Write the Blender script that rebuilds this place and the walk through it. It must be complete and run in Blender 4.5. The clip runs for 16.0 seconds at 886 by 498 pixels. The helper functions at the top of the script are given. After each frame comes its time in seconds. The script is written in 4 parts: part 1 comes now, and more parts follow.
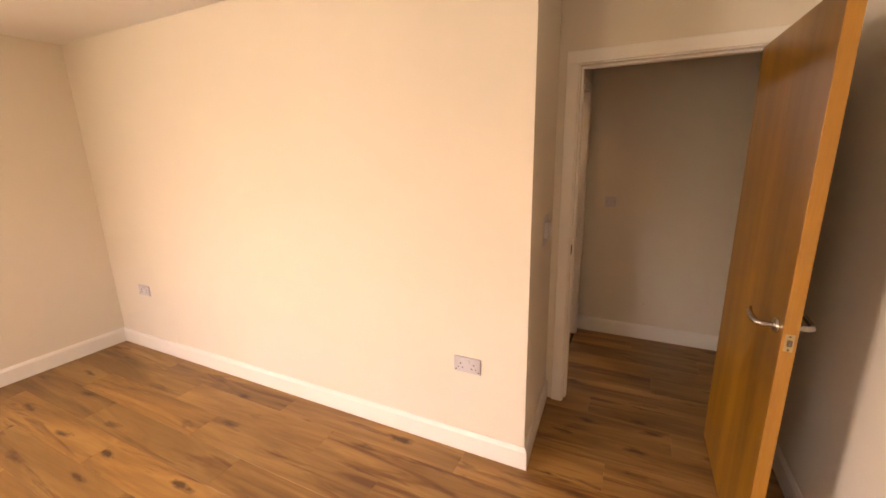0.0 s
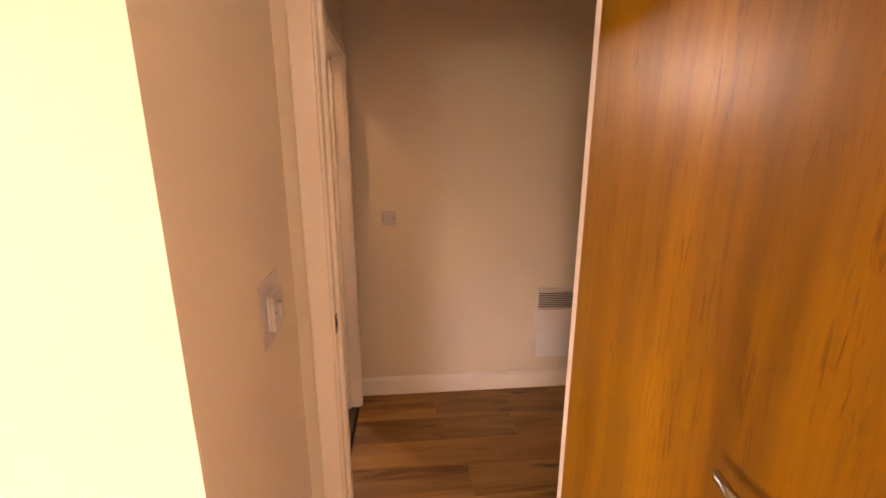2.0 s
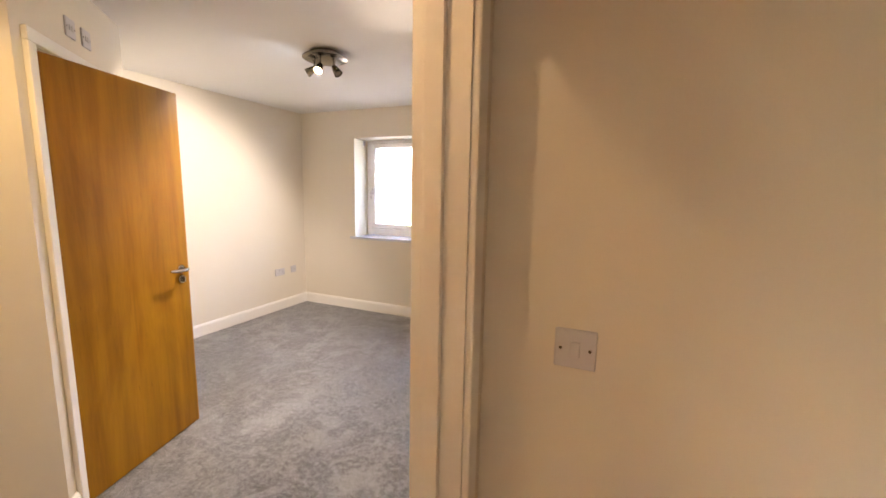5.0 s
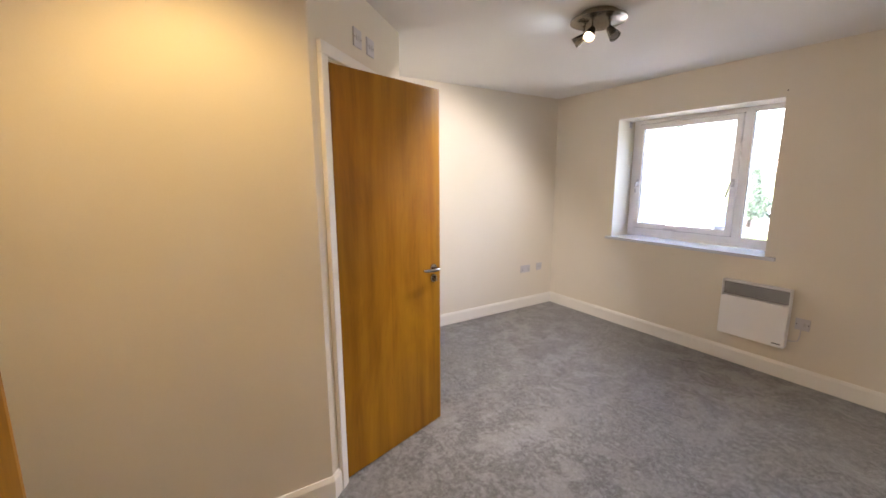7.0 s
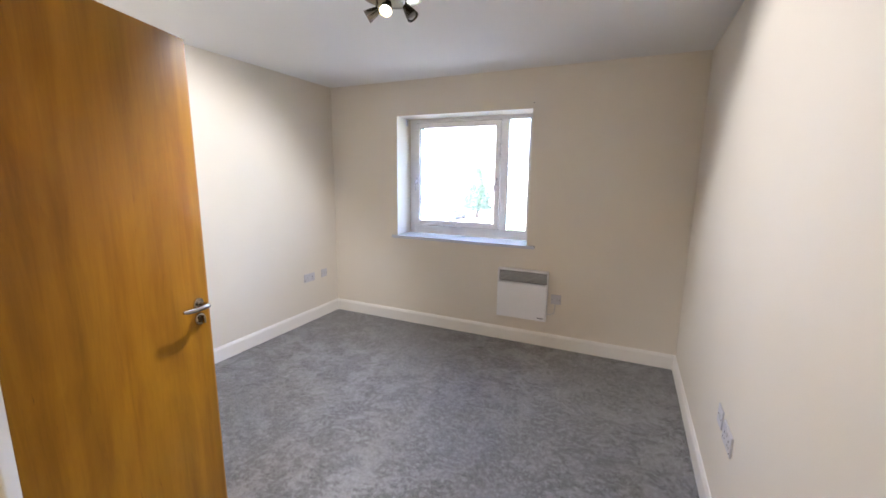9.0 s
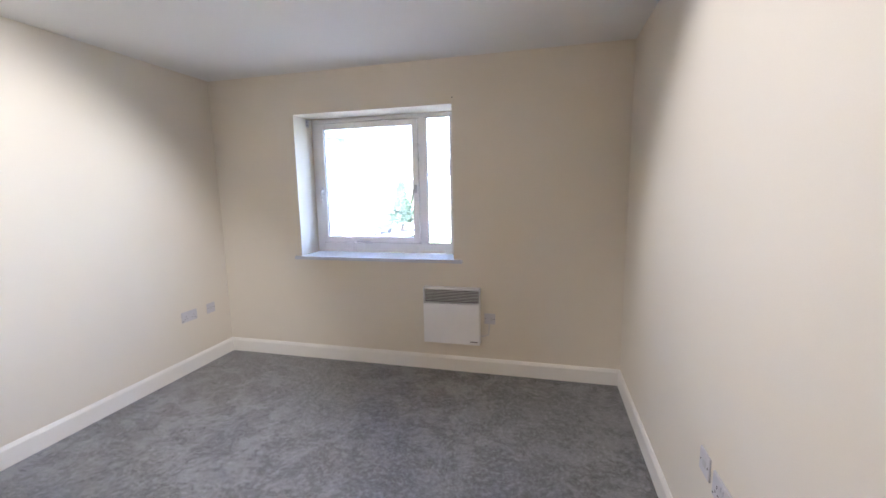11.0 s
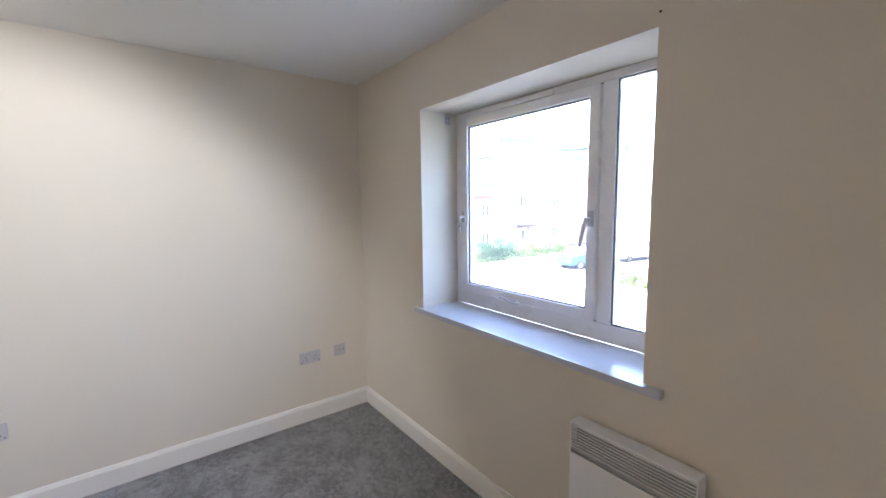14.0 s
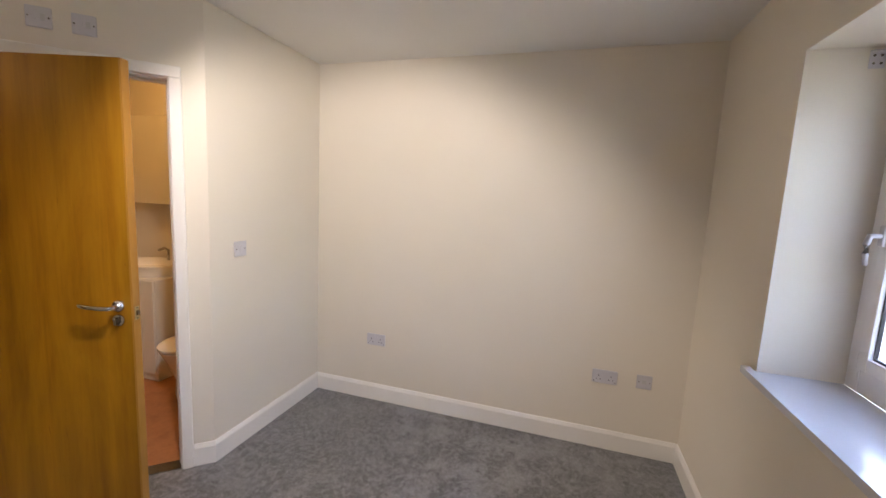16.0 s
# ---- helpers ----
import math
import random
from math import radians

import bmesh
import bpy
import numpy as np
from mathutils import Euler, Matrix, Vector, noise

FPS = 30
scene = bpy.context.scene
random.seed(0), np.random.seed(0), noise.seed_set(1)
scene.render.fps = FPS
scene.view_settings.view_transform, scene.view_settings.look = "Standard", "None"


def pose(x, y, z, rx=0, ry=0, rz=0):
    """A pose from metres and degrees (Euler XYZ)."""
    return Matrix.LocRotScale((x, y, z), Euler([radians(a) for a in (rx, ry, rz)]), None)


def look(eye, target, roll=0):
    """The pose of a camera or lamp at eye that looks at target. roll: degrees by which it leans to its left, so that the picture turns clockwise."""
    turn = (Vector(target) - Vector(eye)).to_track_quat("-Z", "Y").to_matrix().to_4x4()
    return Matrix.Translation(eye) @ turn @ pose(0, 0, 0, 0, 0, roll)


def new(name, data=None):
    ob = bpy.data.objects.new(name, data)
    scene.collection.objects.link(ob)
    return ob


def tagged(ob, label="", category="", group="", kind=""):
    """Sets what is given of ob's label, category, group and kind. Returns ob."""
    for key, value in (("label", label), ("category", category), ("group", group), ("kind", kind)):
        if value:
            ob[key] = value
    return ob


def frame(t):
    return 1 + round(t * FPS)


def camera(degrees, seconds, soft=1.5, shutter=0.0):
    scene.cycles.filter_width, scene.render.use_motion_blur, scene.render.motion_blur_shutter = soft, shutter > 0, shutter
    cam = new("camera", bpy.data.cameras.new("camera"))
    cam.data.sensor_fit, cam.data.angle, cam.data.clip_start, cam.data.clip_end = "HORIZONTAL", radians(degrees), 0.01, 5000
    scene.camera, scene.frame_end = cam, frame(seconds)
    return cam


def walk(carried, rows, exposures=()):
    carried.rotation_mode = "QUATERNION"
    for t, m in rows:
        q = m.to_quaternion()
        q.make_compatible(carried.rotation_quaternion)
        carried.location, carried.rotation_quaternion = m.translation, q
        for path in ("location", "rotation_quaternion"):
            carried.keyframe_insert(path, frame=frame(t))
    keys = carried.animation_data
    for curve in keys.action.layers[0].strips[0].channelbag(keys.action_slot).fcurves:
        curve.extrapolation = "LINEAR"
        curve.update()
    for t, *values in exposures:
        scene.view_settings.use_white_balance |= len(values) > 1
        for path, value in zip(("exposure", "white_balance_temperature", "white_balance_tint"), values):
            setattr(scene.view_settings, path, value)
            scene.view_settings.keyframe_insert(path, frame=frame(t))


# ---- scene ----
cam = camera(95.7, 16.0, soft=1.6)
PATH = [
    (0, (0.413, -3.55, 1.582), (-0.444, -1.806, 1.109), -1.2),
    (0.5, (0.359, -3.274, 1.545), (-0.083, -1.391, 1.039), -0.6),
    (1, (0.341, -2.988, 1.543), (0.185, -1.066, 1.014), -0.1),
    (1.5, (0.324, -2.677, 1.513), (0.373, -0.744, 1.004), 0.1),
    (2, (0.303, -2.356, 1.524), (0.489, -0.418, 1.063), 0.1),
    (2.5, (0.342, -2.022, 1.514), (0.568, -0.076, 1.115), 0.2),
    (3, (0.365, -1.751, 1.478), (0.572, 0.213, 1.161), -0.1),
    (5.3, (0.229, -0.79, 1.486), (-0.765, 0.923, 1.206), 1.4),
    (5.5, (0.188, -0.746, 1.496), (-0.932, 0.885, 1.208), 1.5),
    (6, (0.097, -0.662, 1.506), (-1.301, 0.737, 1.207), 1.3),
    (6.5, (0.016, -0.61, 1.511), (-1.575, 0.558, 1.188), 0.6),
    (7, (-0.1, -0.543, 1.519), (-1.766, 0.508, 1.174), -0.2),
    (7.5, (-0.24, -0.484, 1.52), (-1.858, 0.636, 1.164), -0.7),
    (8, (-0.424, -0.422, 1.526), (-1.824, 0.961, 1.17), -0.6),
    (8.5, (-0.509, -0.383, 1.524), (-1.605, 1.253, 1.173), -0.2),
    (9, (-0.549, -0.354, 1.519), (-1.37, 1.435, 1.163), 0.7),
    (11.5, (-0.679, 0.414, 1.453), (-1.16, 2.335, 1.167), -1.1),
    (12, (-0.685, 0.725, 1.511), (-1.204, 2.637, 1.236), -2.0),
    (12.5, (-0.663, 1.036, 1.513), (-1.332, 2.905, 1.263), -2.6),
    (13, (-0.639, 1.31, 1.528), (-1.582, 3.06, 1.315), -2.3),
    (13.5, (-0.671, 1.571, 1.524), (-1.93, 3.112, 1.32), -1.3),
    (14, (-0.703, 1.826, 1.545), (-2.284, 3.031, 1.325), -0.7),
    (14.5, (-0.715, 2.061, 1.555), (-2.542, 2.834, 1.302), -0.6),
    (15, (-0.8, 2.199, 1.549), (-2.749, 2.552, 1.279), 0.4),
    (15.5, (-0.91, 2.317, 1.529), (-2.892, 2.238, 1.274), 1.7),
    (16, (-0.912, 2.443, 1.527), (-2.808, 1.861, 1.271), 2.8),
]
EXPOSURES = [(0, 5.03, 8400, 30), (0.5, 5.05, 8700, 37), (1.5, 5.47, 9300, 45), (2.0, 5.95, 9800, 47), (2.5, 6.5, 9000, 33), (3, 6.6, 7500, 24), (5.5, 6.14, 7700, 19), (6.5, 5.95, 7050, 17), (7.5, 5.8, 6850, 17), (9, 5.9, 6050, 14), (11.5, 5.83, 5950, 14), (12.5, 5.96, 5950, 14), (14, 5.42, 5900, 13), (14.5, 5.15, 6300, 14), (15.5, 5.0, 7000, 17), (16, 5.25, 7050, 18)]
walk(cam, [(t, look(eye, target, roll)) for t, eye, target, roll in PATH], EXPOSURES)

# ---- daylight ----
world = bpy.data.worlds.new("overcast_sky")
scene.world = world
world.use_nodes = True
wn = world.node_tree.nodes
sky = wn.new("ShaderNodeTexSky")
sky.sky_type = "NISHITA"
sky.sun_disc = False
sky.sun_elevation, sky.sun_rotation = radians(61.5), radians(190.6)
sky.air_density, sky.dust_density, sky.ozone_density = 1.0, 5.0, 1.0
wn["Background"].inputs["Strength"].default_value = 0.15
world.node_tree.links.new(sky.outputs["Color"], wn["Background"].inputs["Color"])


def lamp(name, kind, at, energy, colour, **settings):
    data = bpy.data.lights.new(name, kind)
    data.energy, data.color = energy, colour
    for key, value in settings.items():
        if key == "radius":
            data.shadow_soft_size = value
        elif key == "angle":
            data.angle = value
        elif key == "cone":
            data.spot_size, data.spot_blend = value
        elif key == "size":
            data.shape, data.size, data.size_y = "RECTANGLE", value[0], value[1]
    ob = new(name, data)
    ob.matrix_world = at
    return ob


lamp("sun", "SUN", look((-3, -16, 30), (0, 0, 0)), 0.8, (1.0, 0.95, 0.88), angle=radians(12))
# daylight in the living room's window openings, beside the walk's start
lamp("living_window_daylight", "AREA", look((-1.75, -8.03, 1.5), (-1.75, 0, 1.5)), 0.35, (1.0, 0.93, 0.84), size=(1.1, 1.2))
lamp("living_side_daylight", "AREA", look((-3.63, -5.3, 1.5), (0, -5.5, 1.5)), 4.1, (1.0, 0.93, 0.84), size=(1.1, 1.1))
# warm lamps of the small ceiling fittings, with window daylight added to the bedroom bulbs
lamp("passage_bulb_light", "POINT", pose(-0.42, -0.72, 2.32), 0.145, (1.0, 0.70, 0.40), radius=0.02)
lamp("passage_spot_light", "SPOT", look((-1.18, -0.52, 2.34), (-1.82, -0.46, 1.10)), 0.52, (1.0, 0.70, 0.27), radius=0.03, cone=(radians(108), 0.7))
# lit heads made far stronger; their cone edges imitate window light on the walls
lamp("bedroom_bulb_daylight_west", "SPOT", look((-1.74, 1.53, 2.27), (-3.45, 1.15, 0.45)), 2.3, (1.0, 0.955, 0.91), radius=0.05, cone=(radians(114), 0.5))
lamp("bedroom_bulb_daylight_east", "SPOT", look((-1.62, 1.38, 2.26), (-0.1, 0.9, 0.9)), 1.6, (1.0, 0.95, 0.90), radius=0.05, cone=(radians(120), 0.45))
lamp("bedroom_spot_light", "SPOT", look((-1.78, 1.42, 2.28), (-2.1, 1.25, 2.42)), 0.03, (0.62, 0.82, 1.0), radius=0.03, cone=(radians(120), 0.9))
lamp("ensuite_light", "POINT", pose(-2.75, -0.35, 2.25), 0.30, (1.0, 0.56, 0.18), radius=0.08)


# ---- materials ----
def material(name):
    m = bpy.data.materials.new(name)
    m.use_nodes = True
    return m, m.node_tree.nodes, m.node_tree.links, m.node_tree.nodes["Principled BSDF"]


def coords(nodes, links, scale=(1, 1, 1), shift=False):
    """Object coordinates in metres; shift moves the pattern from piece to piece."""
    tc = nodes.new("ShaderNodeTexCoord")
    mp = nodes.new("ShaderNodeMapping")
    mp.inputs["Scale"].default_value = scale
    src = tc.outputs["Object"]
    if shift:
        info = nodes.new("ShaderNodeObjectInfo")
        mul = nodes.new("ShaderNodeMath")
        mul.operation = "MULTIPLY"
        mul.inputs[1].default_value = 57.0
        links.new(info.outputs["Random"], mul.inputs[0])
        add = nodes.new("ShaderNodeVectorMath")
        links.new(src, add.inputs[0])
        links.new(mul.outputs[0], add.inputs[1])
        src = add.outputs[0]
    links.new(src, mp.inputs["Vector"])
    return mp.outputs["Vector"]


def noise_node(nodes, links, vec, scale, detail=4, rough=0.55, distort=0.0):
    n = nodes.new("ShaderNodeTexNoise")
    n.inputs["Scale"].default_value, n.inputs["Detail"].default_value = scale, detail
    n.inputs["Roughness"].default_value, n.inputs["Distortion"].default_value = rough, distort
    links.new(vec, n.inputs["Vector"])
    return n.outputs["Fac"]


def ramp(nodes, links, fac, stops):
    r = nodes.new("ShaderNodeValToRGB")
    el = r.color_ramp.elements
    while len(el) < len(stops):
        el.new(0.5)
    for e, (p, c) in zip(el, stops):
        e.position, e.color = p, (*c, 1)
    links.new(fac, r.inputs["Fac"])
    return r.outputs["Color"]


def mix(nodes, links, fac, a, b, blend="MIX"):
    m = nodes.new("ShaderNodeMix")
    m.data_type, m.blend_type = "RGBA", blend
    if isinstance(fac, float):
        m.inputs["Factor"].default_value = fac
    else:
        links.new(fac, m.inputs["Factor"])
    for i, v in ((6, a), (7, b)):
        if isinstance(v, tuple):
            m.inputs[i].default_value = (*v, 1)
        else:
            links.new(v, m.inputs[i])
    return m.outputs[2]


def bump(nodes, links, bsdf, height, strength, distance):
    b = nodes.new("ShaderNodeBump")
    b.inputs["Strength"].default_value, b.inputs["Distance"].default_value = strength, distance
    links.new(height, b.inputs["Height"])
    links.new(b.outputs["Normal"], bsdf.inputs["Normal"])


def surface(name, dark, light, big=1.5, fine=60.0, rough=0.5, metal=0.0, relief=0.1, depth=0.002, stretch=(1, 1, 1), shift=False, spec=0.5, coat=0.0):
    """A two-scale mottled surface: broad blotches, fine grain, relief and varied gloss."""
    m, n, l, b = material(name)
    v = coords(n, l, stretch, shift)
    f1, f2 = noise_node(n, l, v, big, 3), noise_node(n, l, v, fine, 5)
    c = mix(n, l, 0.35, ramp(n, l, f1, ((0.3, dark), (0.7, light))), ramp(n, l, f2, ((0.3, dark), (0.7, light))))
    l.new(c, b.inputs["Base Color"])
    r = n.new("ShaderNodeMapRange")
    r.inputs["To Min"].default_value, r.inputs["To Max"].default_value = rough * 0.85, min(1.0, rough * 1.15)
    l.new(f1, r.inputs["Value"])
    l.new(r.outputs[0], b.inputs["Roughness"])
    b.inputs["Metallic"].default_value, b.inputs["Specular IOR Level"].default_value = metal, spec
    b.inputs["Coat Weight"].default_value = coat
    if relief:
        bump(n, l, b, f2, relief, depth)
    return m


def oak_veneer(name, fleck=0.62, depth=1.0, figure=0.12):
    m, n, l, b = material(name)
    v = coords(n, l, (3.6, 3.6, 0.75))
    broad = noise_node(n, l, v, 1.0, 5, 0.58, 1.2)
    fine = noise_node(n, l, coords(n, l, (38.0, 38.0, 2.6)), 1.0, 7, 0.72, 0.9)
    flecks = noise_node(n, l, coords(n, l, (120.0, 120.0, 9.0)), 1.0, 4, 0.65, 0.7)
    zone = noise_node(n, l, coords(n, l, (9.0, 9.0, 1.6)), 1.0, 3, 0.6, 0.5)
    rings = n.new("ShaderNodeTexWave")
    rings.bands_direction = "X"
    for key, value in (("Scale", 0.8), ("Distortion", 14.0), ("Detail", 4.0), ("Detail Scale", 0.9), ("Detail Roughness", 0.6)):
        rings.inputs[key].default_value = value
    l.new(coords(n, l, (3.0, 3.0, 0.35)), rings.inputs["Vector"])
    base = ramp(n, l, broad, ((0.30, (0.20, 0.080, 0.003)), (0.5, (0.30, 0.132, 0.005)), (0.70, (0.40, 0.195, 0.010))))
    base = mix(n, l, 0.18, base, ramp(n, l, rings.outputs["Fac"], ((0.1, (0.12, 0.045, 0.002)), (0.6, (0.30, 0.13, 0.007)), (1.0, (0.36, 0.17, 0.013)))))
    c = mix(n, l, 0.17, base, ramp(n, l, fine, ((0.38, (0.11, 0.042, 0.002)), (0.6, (0.35, 0.16, 0.010)))))
    marks = mix(n, l, 1.0, ramp(n, l, flecks, ((fleck - 0.06, (0, 0, 0)), (fleck + 0.05, (0.8, 0.8, 0.8)))), ramp(n, l, zone, ((0.36, (0.15, 0.15, 0.15)), (0.58, (1, 1, 1)))), "MULTIPLY")
    c = mix(n, l, marks, c, (0.115, 0.040, 0.003))
    leaves = noise_node(n, l, coords(n, l, (7.5, 7.5, 0.22)), 1.0, 2, 0.4, 0.2)
    low, high = depth * (1 - 2.2 * figure), depth * (1 + 1.4 * figure)
    c = mix(n, l, 1.0, c, ramp(n, l, leaves, ((0.36, (low, low, low)), (0.50, (depth, depth, depth)), (0.64, (high, high, high)))), "MULTIPLY")
    l.new(c, b.inputs["Base Color"])
    b.inputs["Roughness"].default_value = 0.36
    b.inputs["Specular IOR Level"].default_value = 0.28
    b.inputs["Coat Weight"].default_value, b.inputs["Coat Roughness"].default_value = 0.04, 0.25
    bump(n, l, b, fine, 0.15, 0.0008)
    return m


def laminate(name):
    """Rustic oak boards, grain along x, with knots and dark streaks."""
    m, n, l, b = material(name)
    v = coords(n, l, (1, 1, 1), True)

    def scaled(s):
        mp = n.new("ShaderNodeMapping")
        mp.inputs["Scale"].default_value = s
        l.new(v, mp.inputs["Vector"])
        return mp.outputs["Vector"]

    broad = noise_node(n, l, scaled((0.9, 7.0, 1)), 1.0, 4, 0.6, 0.8)
    grain = noise_node(n, l, scaled((3.0, 70.0, 1)), 1.0, 6, 0.65, 0.3)
    info = n.new("ShaderNodeObjectInfo")
    c = ramp(n, l, broad, ((0.30, (0.15, 0.070, 0.019)), (0.5, (0.33, 0.172, 0.052)), (0.70, (0.50, 0.29, 0.10))))
    c = mix(n, l, 0.3, c, ramp(n, l, grain, ((0.3, (0.075, 0.038, 0.011)), (0.65, (0.26, 0.145, 0.045)))))
    tone = ramp(n, l, info.outputs["Random"], ((0.0, (0.78, 0.78, 0.78)), (1.0, (1.15, 1.12, 1.08))))
    c = mix(n, l, 1.0, c, tone, "MULTIPLY")
    knots = n.new("ShaderNodeTexVoronoi")
    knots.voronoi_dimensions = "2D"
    knots.inputs["Scale"].default_value = 1.0
    l.new(scaled((1.9, 6.5, 1)), knots.inputs["Vector"])
    edge = noise_node(n, l, scaled((9, 25, 1)), 1.0, 3)
    add = n.new("ShaderNodeMath")
    add.operation = "MULTIPLY_ADD"
    add.inputs[1].default_value, add.inputs[2].default_value = 0.5, -0.23
    l.new(edge, add.inputs[0])
    s = n.new("ShaderNodeMath")
    l.new(knots.outputs["Distance"], s.inputs[0])
    l.new(add.outputs[0], s.inputs[1])
    spot = ramp(n, l, s.outputs[0], ((0.03, (0.9, 0.9, 0.9)), (0.17, (0, 0, 0))))
    streak = ramp(n, l, noise_node(n, l, scaled((1.1, 11.0, 1)), 1.0, 4, 0.6, 1.0), ((0.56, (0, 0, 0)), (0.66, (0.8, 0.8, 0.8))))
    pick = n.new("ShaderNodeSeparateColor")
    l.new(knots.outputs["Color"], pick.inputs[0])
    few = ramp(n, l, pick.outputs[0], ((0.32, (0, 0, 0)), (0.46, (1, 1, 1))))
    c = mix(n, l, mix(n, l, 1.0, spot, few, "MULTIPLY"), c, (0.055, 0.018, 0.006))
    c = mix(n, l, streak, c, (0.12, 0.042, 0.012))
    l.new(c, b.inputs["Base Color"])
    b.inputs["Roughness"].default_value = 0.42
    bump(n, l, b, grain, 0.12, 0.0006)
    return m


def carpet_pile(name):
    m, n, l, b = material(name)
    v = coords(n, l)
    tread = noise_node(n, l, v, 5.0, 10, 0.80, 0.3)
    swirl = noise_node(n, l, coords(n, l, (1.0, 0.8, 1.0)), 6.5, 9, 0.78, 0.4)
    walked = noise_node(n, l, v, 0.85, 3, 0.5)
    tufts = noise_node(n, l, v, 150.0, 3, 0.7)
    clump = noise_node(n, l, v, 34.0, 7, 0.85)
    c = ramp(n, l, clump, ((0.40, (0.020, 0.020, 0.023)), (0.50, (0.080, 0.080, 0.087)), (0.60, (0.27, 0.27, 0.29))))
    brushed = mix(n, l, 1.0, ramp(n, l, tread, ((0.475, (0, 0, 0)), (0.545, (0.78, 0.78, 0.78)))), ramp(n, l, walked, ((0.40, (0.30, 0.30, 0.30)), (0.58, (1, 1, 1)))), "MULTIPLY")
    c = mix(n, l, brushed, c, mix(n, l, clump, (0.10, 0.10, 0.110), (0.50, 0.508, 0.545)))
    c = mix(n, l, ramp(n, l, swirl, ((0.36, (0.6, 0.6, 0.6)), (0.46, (0, 0, 0)))), c, (0.045, 0.045, 0.05))
    c = mix(n, l, 0.30, c, ramp(n, l, tufts, ((0.3, (0.035, 0.035, 0.038)), (0.7, (0.22, 0.22, 0.232)))))
    spots = n.new("ShaderNodeTexVoronoi")
    spots.voronoi_dimensions = "2D"
    spots.inputs["Scale"].default_value = 1.6
    l.new(v, spots.inputs["Vector"])
    pick = n.new("ShaderNodeSeparateColor")
    l.new(spots.outputs["Color"], pick.inputs[0])
    few = ramp(n, l, pick.outputs[1], ((0.55, (0, 0, 0)), (0.65, (1, 1, 1))))
    stain = ramp(n, l, spots.outputs["Distance"], ((0.02, (0.75, 0.75, 0.75)), (0.05, (0, 0, 0))))
    c = mix(n, l, mix(n, l, 1.0, stain, few, "MULTIPLY"), c, (0.035, 0.032, 0.03))
    l.new(c, b.inputs["Base Color"])
    b.inputs["Roughness"].default_value = 0.62
    b.inputs["Specular IOR Level"].default_value = 0.9
    b.inputs["Sheen Weight"].default_value, b.inputs["Sheen Roughness"].default_value = 0.45, 0.4
    h = n.new("ShaderNodeMath")
    l.new(tufts, h.inputs[0])
    l.new(clump, h.inputs[1])
    bump(n, l, b, h.outputs[0], 0.7, 0.006)
    return m


def glowing(name, colour, strength):
    m, n, l, b = material(name)
    b.inputs["Emission Color"].default_value = (*colour, 1)
    b.inputs["Emission Strength"].default_value = strength
    b.inputs["Base Color"].default_value = (*colour, 1)
    return m


def clear_glass(name):
    """Clear glazing, tinted to dim the outside; a thin, uneven translucent veil imitates glare."""
    m, n, l, b = material(name)
    b.inputs["Transmission Weight"].default_value, b.inputs["Roughness"].default_value, b.inputs["IOR"].default_value = 1.0, 0.0, 1.45
    b.inputs["Base Color"].default_value = (0.77, 0.78, 0.79, 1)
    glare_veil = n.new("ShaderNodeBsdfTranslucent")
    glare_veil.inputs["Color"].default_value = (0.86, 0.88, 0.90, 1)
    blend = n.new("ShaderNodeMixShader")
    amount = ramp(n, l, noise_node(n, l, coords(n, l), 3.0, 5, 0.6, 0.6), ((0.3, (0.011, 0.011, 0.011)), (0.7, (0.019, 0.019, 0.019))))
    l.new(amount, blend.inputs[0])
    l.new(b.outputs[0], blend.inputs[1])
    l.new(glare_veil.outputs[0], blend.inputs[2])
    l.new(blend.outputs[0], n["Material Output"].inputs["Surface"])
    return m


CREAM = surface("cream_wall_paint", (0.70, 0.650, 0.560), (0.75, 0.695, 0.605), 1.2, 220, 0.55, relief=0.05, depth=0.0008, spec=0.35)
WHITE_CEIL = surface("ceiling_paint", (0.75, 0.745, 0.73), (0.80, 0.795, 0.78), 1.0, 180, 0.85, relief=0.04, depth=0.0008, spec=0.2)
GLOSS_WHITE = surface("white_gloss_paint", (0.79, 0.77, 0.73), (0.84, 0.82, 0.78), 3.0, 90, 0.30, relief=0.03, depth=0.0006)
UPVC = surface("white_upvc", (0.85, 0.85, 0.86), (0.89, 0.89, 0.90), 3.0, 120, 0.28, relief=0.02, depth=0.0004)
PLASTIC = surface("white_moulded_plastic", (0.53, 0.52, 0.555), (0.58, 0.57, 0.605), 8.0, 150, 0.35, relief=0.02, depth=0.0003)
GREY_TRIM = surface("grey_plastic", (0.45, 0.45, 0.46), (0.52, 0.52, 0.53), 8.0, 150, 0.4, relief=0.02, depth=0.0003)
ENAMEL = surface("white_enamelled_steel", (0.80, 0.81, 0.83), (0.84, 0.85, 0.87), 4.0, 200, 0.4, relief=0.03, depth=0.0003)
DARK = surface("dark_void", (0.02, 0.02, 0.02), (0.035, 0.033, 0.03), 5.0, 100, 0.8, relief=0.0)
PRINT = surface("dark_print", (0.04, 0.04, 0.05), (0.07, 0.07, 0.08), 5.0, 100, 0.6, relief=0.0)
OAK = oak_veneer("oak_veneer", 0.71, 1.08, 0.06)
OAK_FLECKED = oak_veneer("flecked_oak_veneer", 0.61, 0.76, 0.11)
OAK_FLECKED.node_tree.nodes["Principled BSDF"].inputs["Coat Weight"].default_value = 0.45
OAK_FLECKED.node_tree.nodes["Principled BSDF"].inputs["Coat Roughness"].default_value = 0.33
